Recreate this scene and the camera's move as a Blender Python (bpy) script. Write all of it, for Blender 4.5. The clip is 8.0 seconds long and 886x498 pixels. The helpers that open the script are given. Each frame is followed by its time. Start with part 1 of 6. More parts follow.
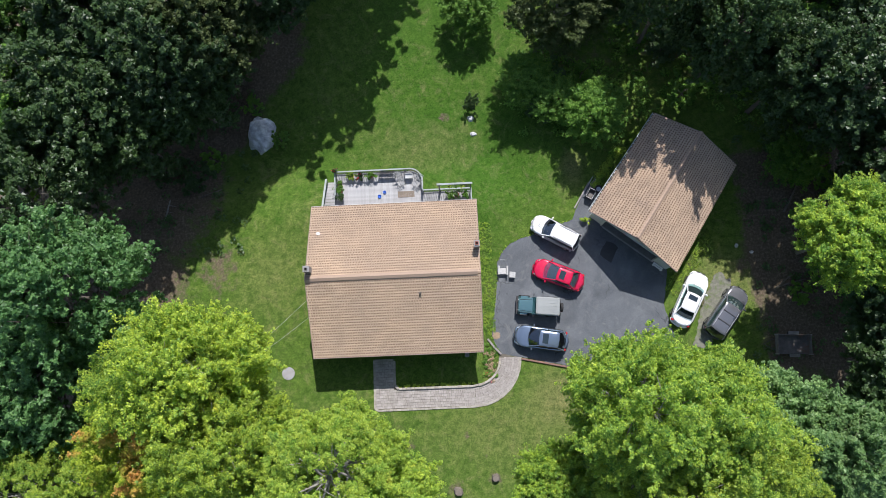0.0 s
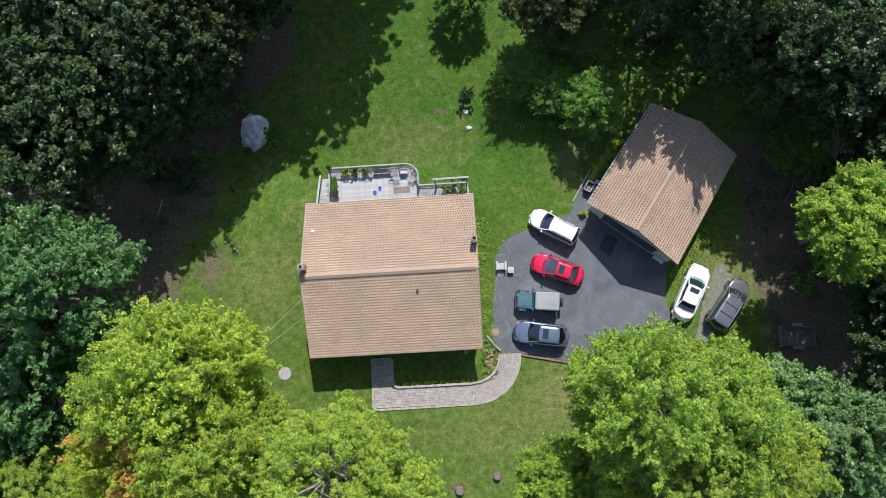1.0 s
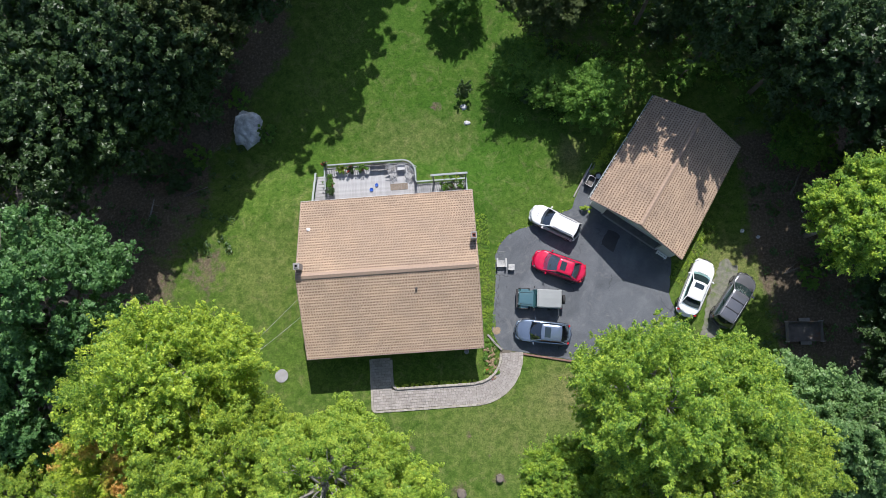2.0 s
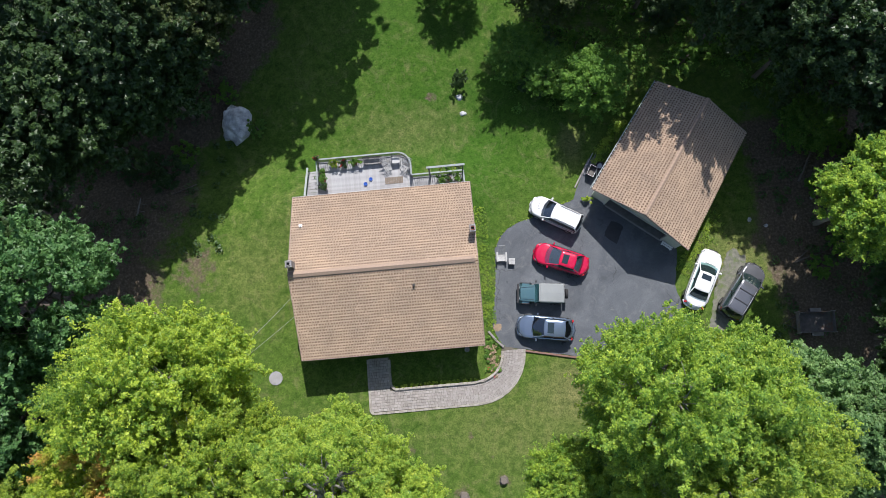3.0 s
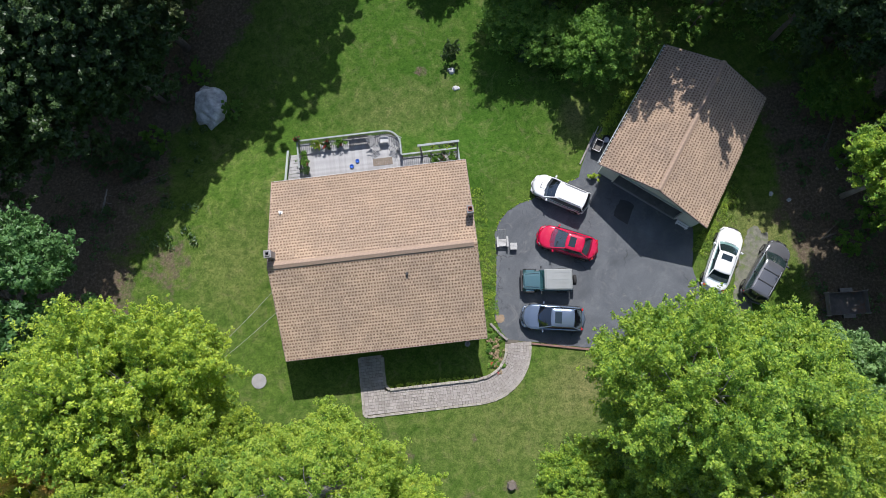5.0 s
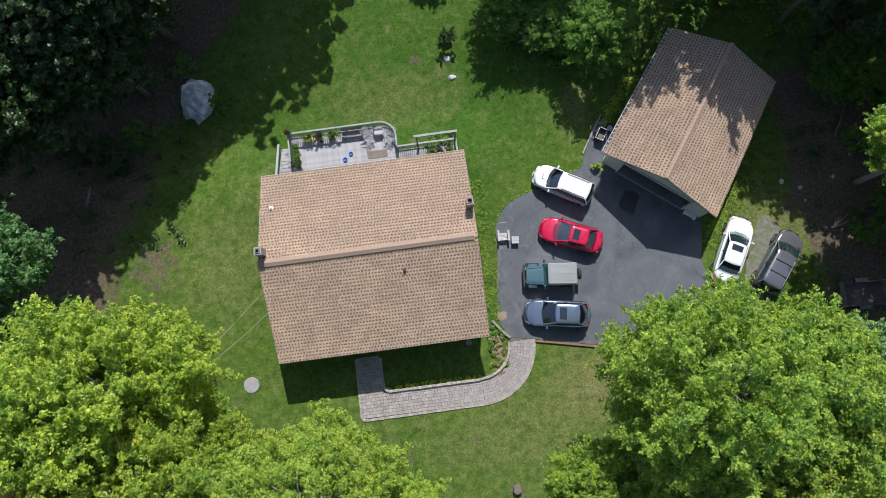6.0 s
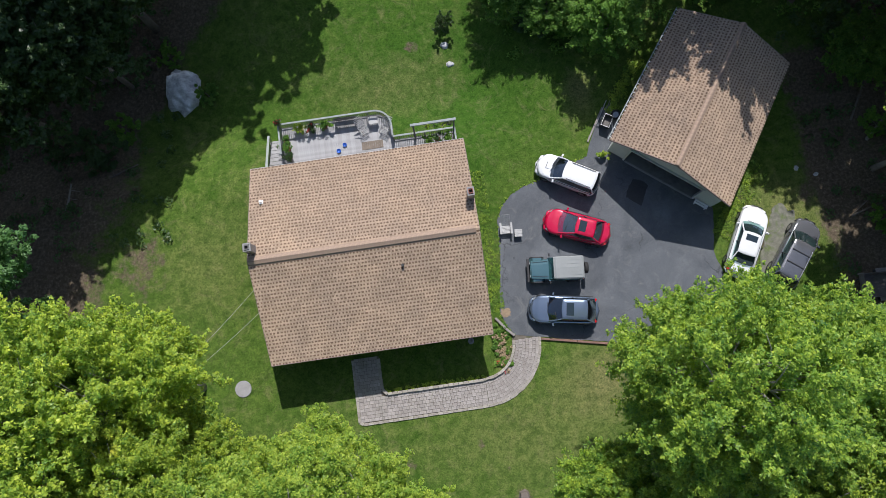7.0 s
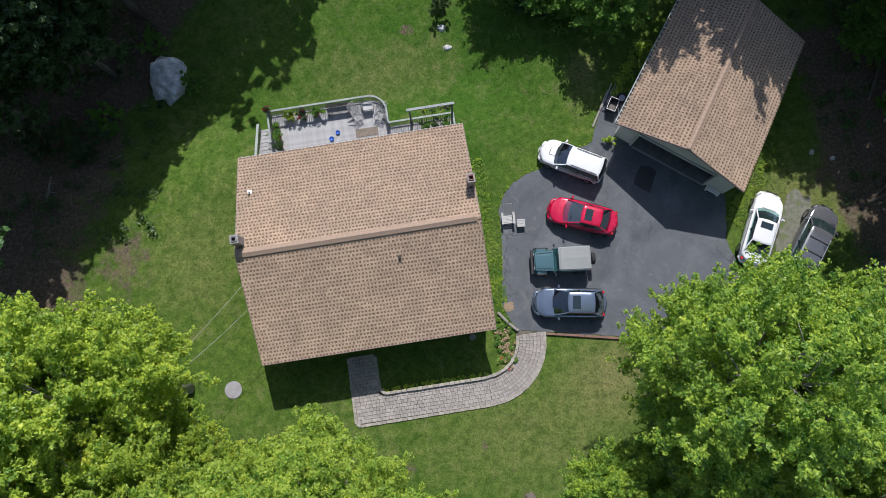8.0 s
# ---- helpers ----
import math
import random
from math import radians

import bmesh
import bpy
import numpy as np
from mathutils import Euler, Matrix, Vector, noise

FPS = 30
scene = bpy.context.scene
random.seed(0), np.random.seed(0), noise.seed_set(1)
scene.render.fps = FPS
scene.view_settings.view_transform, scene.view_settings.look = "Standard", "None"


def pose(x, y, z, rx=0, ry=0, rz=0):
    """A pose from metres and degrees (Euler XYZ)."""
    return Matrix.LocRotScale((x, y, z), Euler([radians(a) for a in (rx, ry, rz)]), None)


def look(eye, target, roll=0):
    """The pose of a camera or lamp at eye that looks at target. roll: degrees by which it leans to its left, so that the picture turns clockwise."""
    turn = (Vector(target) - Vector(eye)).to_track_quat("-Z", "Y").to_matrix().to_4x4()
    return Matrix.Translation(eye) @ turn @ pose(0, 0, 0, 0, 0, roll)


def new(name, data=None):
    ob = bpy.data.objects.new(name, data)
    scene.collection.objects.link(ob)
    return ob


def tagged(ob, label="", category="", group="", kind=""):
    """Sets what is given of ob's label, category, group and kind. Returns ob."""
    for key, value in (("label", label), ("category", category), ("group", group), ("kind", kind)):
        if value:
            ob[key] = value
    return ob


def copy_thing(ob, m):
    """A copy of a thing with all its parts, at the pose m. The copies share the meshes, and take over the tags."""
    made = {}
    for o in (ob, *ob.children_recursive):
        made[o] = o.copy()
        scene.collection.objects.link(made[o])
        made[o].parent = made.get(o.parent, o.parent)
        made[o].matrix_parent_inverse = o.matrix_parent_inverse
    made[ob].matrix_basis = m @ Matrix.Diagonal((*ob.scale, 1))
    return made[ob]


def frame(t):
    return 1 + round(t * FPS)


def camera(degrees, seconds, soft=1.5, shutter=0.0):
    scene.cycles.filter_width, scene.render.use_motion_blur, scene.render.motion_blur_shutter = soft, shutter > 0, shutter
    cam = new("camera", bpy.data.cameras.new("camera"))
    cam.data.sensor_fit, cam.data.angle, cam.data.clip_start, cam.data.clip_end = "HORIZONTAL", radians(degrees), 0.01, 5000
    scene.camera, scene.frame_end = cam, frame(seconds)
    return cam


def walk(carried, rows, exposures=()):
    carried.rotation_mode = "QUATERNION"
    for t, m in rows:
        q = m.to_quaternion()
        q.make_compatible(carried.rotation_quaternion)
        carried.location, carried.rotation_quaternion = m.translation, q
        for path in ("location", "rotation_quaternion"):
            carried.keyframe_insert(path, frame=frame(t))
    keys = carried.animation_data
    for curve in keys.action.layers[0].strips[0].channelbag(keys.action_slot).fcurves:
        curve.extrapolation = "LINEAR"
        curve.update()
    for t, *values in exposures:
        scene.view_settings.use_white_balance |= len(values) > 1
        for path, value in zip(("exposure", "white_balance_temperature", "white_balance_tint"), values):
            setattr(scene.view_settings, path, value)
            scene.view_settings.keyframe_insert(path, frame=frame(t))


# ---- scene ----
cam = camera(65.5, 8.0, soft=0.55)
EXPOSURES = [(0.0, 0.62, 6360, 13), (3.0, 0.55, 6360, 13), (5.0, 0.46, 6360, 13), (8.0, 0.24, 6360, 13)]
PATH = [
    (0, (1.901, -5.377, 58.751), (1.84, -5.1, 56.771), -14.9),
    (0.5, (1.906, -5.48, 58.355), (1.848, -5.203, 56.375), -14.6),
    (1, (1.928, -5.522, 57.811), (1.873, -5.248, 55.83), -14.7),
    (1.5, (1.83, -5.519, 57.276), (1.779, -5.246, 55.295), -14.2),
    (3, (1.656, -5.687, 54.616), (1.616, -5.414, 52.636), -13.4),
    (3.5, (1.608, -5.823, 53.482), (1.57, -5.551, 51.5), -13.4),
    (4, (1.525, -5.84, 52.261), (1.491, -5.569, 50.28), -12.9),
    (4.5, (1.526, -5.924, 51.015), (1.495, -5.654, 49.033), -12.7),
    (6, (1.198, -6.157, 47.854), (1.183, -5.885, 45.873), -10.7),
    (6.5, (1.136, -6.138, 46.718), (1.126, -5.865, 44.737), -10.0),
    (7, (0.967, -6.189, 45.554), (0.96, -5.918, 43.573), -9.8),
    (7.5, (0.89, -6.349, 44.429), (0.884, -6.078, 42.448), -9.8),
    (8, (0.801, -6.394, 43.282), (0.8, -6.124, 41.3), -9.1),
]
walk(cam, [(t, look(eye, target, roll)) for t, eye, target, roll in PATH], EXPOSURES)

# ---- world, sun ----
SUN_DIR = Vector((0.16, 0.82, 1.0)).normalized()
world = bpy.data.worlds.new("sky")
scene.world = world
world.use_nodes = True
wn = world.node_tree
sky = wn.nodes.new("ShaderNodeTexSky")
sky.sky_type = "NISHITA"
sky.sun_disc = False
sky.sun_elevation = math.asin(SUN_DIR.z)
sky.sun_rotation = math.atan2(SUN_DIR.x, SUN_DIR.y)
wn.links.new(sky.outputs[0], wn.nodes["Background"].inputs[0])
wn.nodes["Background"].inputs[1].default_value = 0.121
sun_data = bpy.data.lights.new("sun", "SUN")
sun_data.energy, sun_data.angle, sun_data.color = 4.35, radians(0.53), (1.0, 0.97, 0.94)
sun = new("sun", sun_data)
sun.matrix_world = look(SUN_DIR * 90, (0, 0, 0))


# ---- materials ----
class Nodes:
    """A short hand for node trees."""

    def __init__(self, name):
        self.mat = bpy.data.materials.new(name)
        self.mat.use_nodes = True
        self.t = self.mat.node_tree
        self.bsdf = self.t.nodes["Principled BSDF"]
        self.out = self.t.nodes["Material Output"]
        self.coord = self.t.nodes.new("ShaderNodeTexCoord")

    def add(self, kind, **props):
        n = self.t.nodes.new(kind)
        for k, v in props.items():
            if k == "blend":
                n.blend_type = v
            elif k == "op":
                n.operation = v
            elif k == "dtype":
                n.data_type = v
        return n

    def link(self, a, b):
        self.t.links.new(a, b)

    def noise(self, scale, detail=4.0, rough=0.6, space="Object", distort=0.0, vec=None):
        n = self.add("ShaderNodeTexNoise")
        n.inputs["Scale"].default_value = scale
        n.inputs["Detail"].default_value = detail
        n.inputs["Roughness"].default_value = rough
        n.inputs["Distortion"].default_value = distort
        self.link(vec if vec is not None else self.coord.outputs[space], n.inputs["Vector"])
        return n.outputs["Fac"]

    def ramp(self, fac, stops):
        n = self.add("ShaderNodeValToRGB")
        e = n.color_ramp.elements
        while len(e) < len(stops):
            e.new(0.5)
        for el, (p, c) in zip(e, stops):
            el.position = p
            el.color = (*c, 1) if len(c) == 3 else c
        self.link(fac, n.inputs[0])
        return n.outputs[0]

    def mix(self, fac, a, b, blend="MIX"):
        n = self.add("ShaderNodeMix", dtype="RGBA", blend=blend)
        for val, sock in ((fac, n.inputs[0]), (a, n.inputs[6]), (b, n.inputs[7])):
            if isinstance(val, (int, float)):
                sock.default_value = val
            elif isinstance(val, tuple):
                sock.default_value = (*val, 1)
            else:
                self.link(val, sock)
        return n.outputs[2]

    def math(self, op, a, b):
        n = self.add("ShaderNodeMath", op=op)
        for val, sock in ((a, n.inputs[0]), (b, n.inputs[1])):
            if isinstance(val, (int, float)):
                sock.default_value = val
            else:
                self.link(val, sock)
        return n.outputs[0]

    def colour(self, c, rough=0.8, metal=0.0, spec=0.5):
        if isinstance(c, tuple):
            self.bsdf.inputs["Base Color"].default_value = (*c, 1)
        else:
            self.link(c, self.bsdf.inputs["Base Color"])
        if isinstance(rough, (int, float)):
            self.bsdf.inputs["Roughness"].default_value = rough
        else:
            self.link(rough, self.bsdf.inputs["Roughness"])
        self.bsdf.inputs["Metallic"].default_value = metal
        self.bsdf.inputs["Specular IOR Level"].default_value = spec

    def bump(self, height, strength=0.4, dist=0.02):
        n = self.add("ShaderNodeBump")
        n.inputs["Strength"].default_value = strength
        n.inputs["Distance"].default_value = dist
        self.link(height, n.inputs["Height"])
        self.link(n.outputs[0], self.bsdf.inputs["Normal"])

    def obj_random(self):
        return self.add("ShaderNodeObjectInfo").outputs["Random"]

    def island_random(self):
        return self.add("ShaderNodeNewGeometry").outputs["Random Per Island"]


def worn(name, base, rough=0.8, scale=6.0, amount=0.35, grain=60.0, bump=0.3, metal=0.0, stain=None, rnd="", spread=1.0):
    """A plain surface with stains at a large and grain at a small scale."""
    n = Nodes(name)
    dark = tuple(v * (1 - amount) for v in base)
    lite = tuple(min(1, v * (1 + amount * 0.6)) for v in base)
    big = n.ramp(n.noise(scale), [(0.3, dark), (0.72, lite)])
    fine = n.noise(grain, 3)
    c = n.mix(0.35, big, n.ramp(fine, [(0.3, dark), (0.7, lite)]))
    if stain:
        c = n.mix(n.ramp(n.noise(scale * 0.35, 5, 0.65, distort=0.8), [(0.52, (0, 0, 0)), (0.68, (1, 1, 1))]), c, stain)
    if rnd:
        r = n.obj_random() if rnd == "object" else n.island_random()
        c = n.mix(1.0, c, n.ramp(r, [(0.0, (1 - 0.26 * spread, 1 - 0.28 * spread, 1 - 0.30 * spread)), (1.0, (1 + 0.14 * spread,) * 3)]), "MULTIPLY")
    n.colour(c, rough, metal)
    n.bump(fine, bump, 0.01)
    return n.mat


def paint(name, base, rough=0.28, metal=0.0, coat=0.6):
    n = Nodes(name)
    dust = n.noise(3.0, 5)
    c = n.mix(n.ramp(dust, [(0.45, (0, 0, 0)), (0.95, (0.08, 0.08, 0.08))]), base, (0.35, 0.33, 0.3))
    n.colour(c, rough, metal)
    n.bsdf.inputs["Coat Weight"].default_value = coat
    n.bsdf.inputs["Coat Roughness"].default_value = 0.08
    return n.mat


def car_glass(name, tint=(0.30, 0.36, 0.37)):
    """Tinted glass: sky mirrored on it, the seats seen through it."""
    n = Nodes(name)
    clear = n.add("ShaderNodeBsdfTransparent")
    clear.inputs[0].default_value = (*tint, 1)
    gloss = n.add("ShaderNodeBsdfGlossy")
    gloss.inputs[0].default_value = (0.9, 0.95, 1.0, 1)
    n.link(n.ramp(n.noise(3.0), [(0.3, (0.02,) * 3), (0.8, (0.09,) * 3)]), gloss.inputs["Roughness"])
    mx = n.add("ShaderNodeMixShader")
    mx.inputs[0].default_value = 0.14
    n.link(clear.outputs[0], mx.inputs[1])
    n.link(gloss.outputs[0], mx.inputs[2])
    n.link(mx.outputs[0], n.out.inputs["Surface"])
    return n.mat


def window_glass(name, tint=(0.017, 0.028, 0.034)):
    n = Nodes(name)
    n.colour(tint, n.ramp(n.noise(4.0), [(0.3, (0.03,) * 3), (0.8, (0.10,) * 3)]), 0.0, 0.9)
    return n.mat


def leaf_mat(name, a, b, c, accent=None, share=0.0, gloss=0.12):
    """Leaves: three greens by island and by clump, light shining through."""
    n = Nodes(name)
    isl = n.island_random()
    clump = n.noise(1.1, 3, 0.6)
    col = n.mix(n.ramp(clump, [(0.32, (0, 0, 0)), (0.68, (1, 1, 1))]), n.ramp(isl, [(0.0, a), (1.0, b)]), n.ramp(isl, [(0.0, b), (1.0, c)]))
    if accent:
        col = n.mix(n.ramp(n.noise(0.32, 4, 0.6), [(1 - share - 0.06, (0, 0, 0)), (1 - share + 0.05, (0.9,) * 3)]), col, accent)
    tone = n.ramp(n.obj_random(), [(0.0, (0.8, 0.82, 0.8)), (1.0, (1.12, 1.1, 1.05))])
    col = n.mix(1.0, col, tone, "MULTIPLY")
    n.colour(col, 0.40, 0.0, gloss)
    tr = n.add("ShaderNodeBsdfTranslucent")
    n.link(n.mix(1.0, col, (1.05, 1.25, 0.6), "MULTIPLY"), tr.inputs[0])
    mx = n.add("ShaderNodeMixShader")
    mx.inputs[0].default_value = 0.38
    n.link(n.bsdf.outputs[0], mx.inputs[1])
    n.link(tr.outputs[0], mx.inputs[2])
    n.link(mx.outputs[0], n.out.inputs["Surface"])
    return n.mat


def ground_mat():
    n = Nodes("lawn_and_soil")
    at = n.add("ShaderNodeAttribute")
    at.attribute_name = "cover"
    sep = n.add("ShaderNodeSeparateColor")
    n.link(at.outputs["Color"], sep.inputs[0])
    soil_f, dry_f, lush_f = sep.outputs[0], sep.outputs[1], sep.outputs[2]
    big = n.noise(0.16, 5, 0.6)
    mid = n.noise(1.3, 5, 0.65)
    fine = n.noise(8.0, 6, 0.75, distort=0.6)
    tiny = n.noise(40.0, 2, 0.7)
    green = n.ramp(mid, [(0.25, (0.035, 0.082, 0.009)), (0.5, (0.062, 0.118, 0.015)), (0.78, (0.106, 0.160, 0.026))])
    green = n.mix(n.ramp(big, [(0.35, (0,) * 3), (0.7, (0.4,) * 3)]), green, (0.122, 0.168, 0.038))
    green = n.mix(n.math("MULTIPLY", lush_f, 0.75), green, (0.033, 0.092, 0.009))
    dry = n.ramp(fine, [(0.3, (0.12, 0.12, 0.04)), (0.7, (0.24, 0.22, 0.10))])
    green = n.mix(n.ramp(n.math("ADD", dry_f, n.math("MULTIPLY", n.math("SUBTRACT", mid, 0.5), 0.8)), [(0.15, (0,) * 3), (0.95, (0.8,) * 3)]), green, dry)
    patchy = n.noise(2.6, 6, 0.75, distort=0.7)
    green = n.mix(1.0, green, n.ramp(patchy, [(0.28, (0.50, 0.60, 0.5)), (0.5, (0.97, 0.98, 0.96)), (0.76, (1.28, 1.2, 1.25))]), "MULTIPLY")
    thatch = n.ramp(n.noise(0.75, 7, 0.8, distort=1.0), [(0.52, (0,) * 3), (0.74, (0.6,) * 3)])
    green = n.mix(thatch, green, (0.195, 0.178, 0.082))
    speck = n.ramp(fine, [(0.28, (0.45, 0.5, 0.43)), (0.5, (0.98, 1.0, 0.98)), (0.72, (1.42, 1.34, 1.4))])
    green = n.mix(1.0, green, speck, "MULTIPLY")
    green = n.mix(1.0, green, n.ramp(tiny, [(0.3, (0.74, 0.76, 0.74)), (0.7, (1.22, 1.2, 1.2))]), "MULTIPLY")
    litter = n.ramp(n.noise(5.0, 6, 0.75), [(0.28, (0.045, 0.036, 0.024)), (0.5, (0.105, 0.082, 0.056)), (0.62, (0.165, 0.132, 0.095)), (0.78, (0.29, 0.24, 0.18))])
    f = n.math("ADD", soil_f, n.math("MULTIPLY", n.math("SUBTRACT", n.noise(0.9, 6, 0.7), 0.5), 1.1))
    f = n.math("ADD", f, n.math("MULTIPLY", n.math("SUBTRACT", fine, 0.5), 0.5))
    c = n.mix(n.ramp(f, [(0.40, (0,) * 3), (0.62, (1,) * 3)]), green, litter)
    n.colour(c, 0.95, 0.0, 0.15)
    n.bump(n.math("ADD", fine, n.math("MULTIPLY", tiny, 0.5)), 0.75, 0.06)
    return n.mat


def shingle_mat(name, rnd, base):
    n = Nodes(name)
    r = n.obj_random() if rnd == "object" else n.island_random()
    c = n.ramp(r, [(0.0, tuple(0.86 * v for v in base)), (0.5, base), (1.0, tuple(1.14 * v for v in base))])
    c = n.mix(1.0, c, n.ramp(n.noise(0.45, 4, space="Object"), [(0.3, (0.86, 0.86, 0.88)), (0.7, (1.1, 1.08, 1.05))]), "MULTIPLY")
    g = n.noise(90.0, 2, 0.8)
    c = n.mix(1.0, c, n.ramp(g, [(0.3, (0.72,) * 3), (0.7, (1.25,) * 3)]), "MULTIPLY")
    n.colour(c, 0.92, 0.0, 0.2)
    n.bsdf.inputs["Diffuse Roughness"].default_value = 1.0
    n.bump(g, 0.5, 0.006)
    return n.mat


def asphalt_mat():
    n = Nodes("asphalt")
    big = n.noise(0.35, 6, 0.65, distort=0.6)
    fine = n.noise(45.0, 3, 0.8)
    c = n.ramp(big, [(0.3, (0.066, 0.073, 0.081)), (0.55, (0.100, 0.109, 0.119)), (0.75, (0.142, 0.152, 0.162))])
    c = n.mix(1.0, c, n.ramp(fine, [(0.3, (0.72,) * 3), (0.75, (1.35,) * 3)]), "MULTIPLY")
    pale = n.ramp(n.noise(0.8, 7, 0.75, distort=1.5), [(0.55, (0,) * 3), (0.74, (0.6,) * 3)])
    c = n.mix(pale, c, (0.19, 0.19, 0.185))
    v = n.add("ShaderNodeTexVoronoi")
    v.feature = "DISTANCE_TO_EDGE"
    v.inputs["Scale"].default_value = 0.33
    warp = n.add("ShaderNodeVectorMath", op="ADD")
    n.link(n.coord.outputs["Object"], warp.inputs[0])
    wob = n.add("ShaderNodeTexNoise")
    wob.inputs["Scale"].default_value = 1.6
    wob.inputs["Detail"].default_value = 5
    n.link(n.coord.outputs["Object"], wob.inputs["Vector"])
    n.link(wob.outputs["Color"], warp.inputs[1])
    n.link(warp.outputs[0], v.inputs["Vector"])
    crack = n.math("MULTIPLY", n.ramp(v.outputs["Distance"], [(0.0, (1,) * 3), (0.012, (0,) * 3)]), n.ramp(n.noise(0.3, 3), [(0.5, (0,) * 3), (0.62, (1,) * 3)]))
    c = n.mix(n.math("MULTIPLY", crack, 0.7), c, (0.02, 0.02, 0.02))
    n.colour(c, 0.85, 0.0, 0.3)
    n.bump(fine, 0.5, 0.008)
    return n.mat


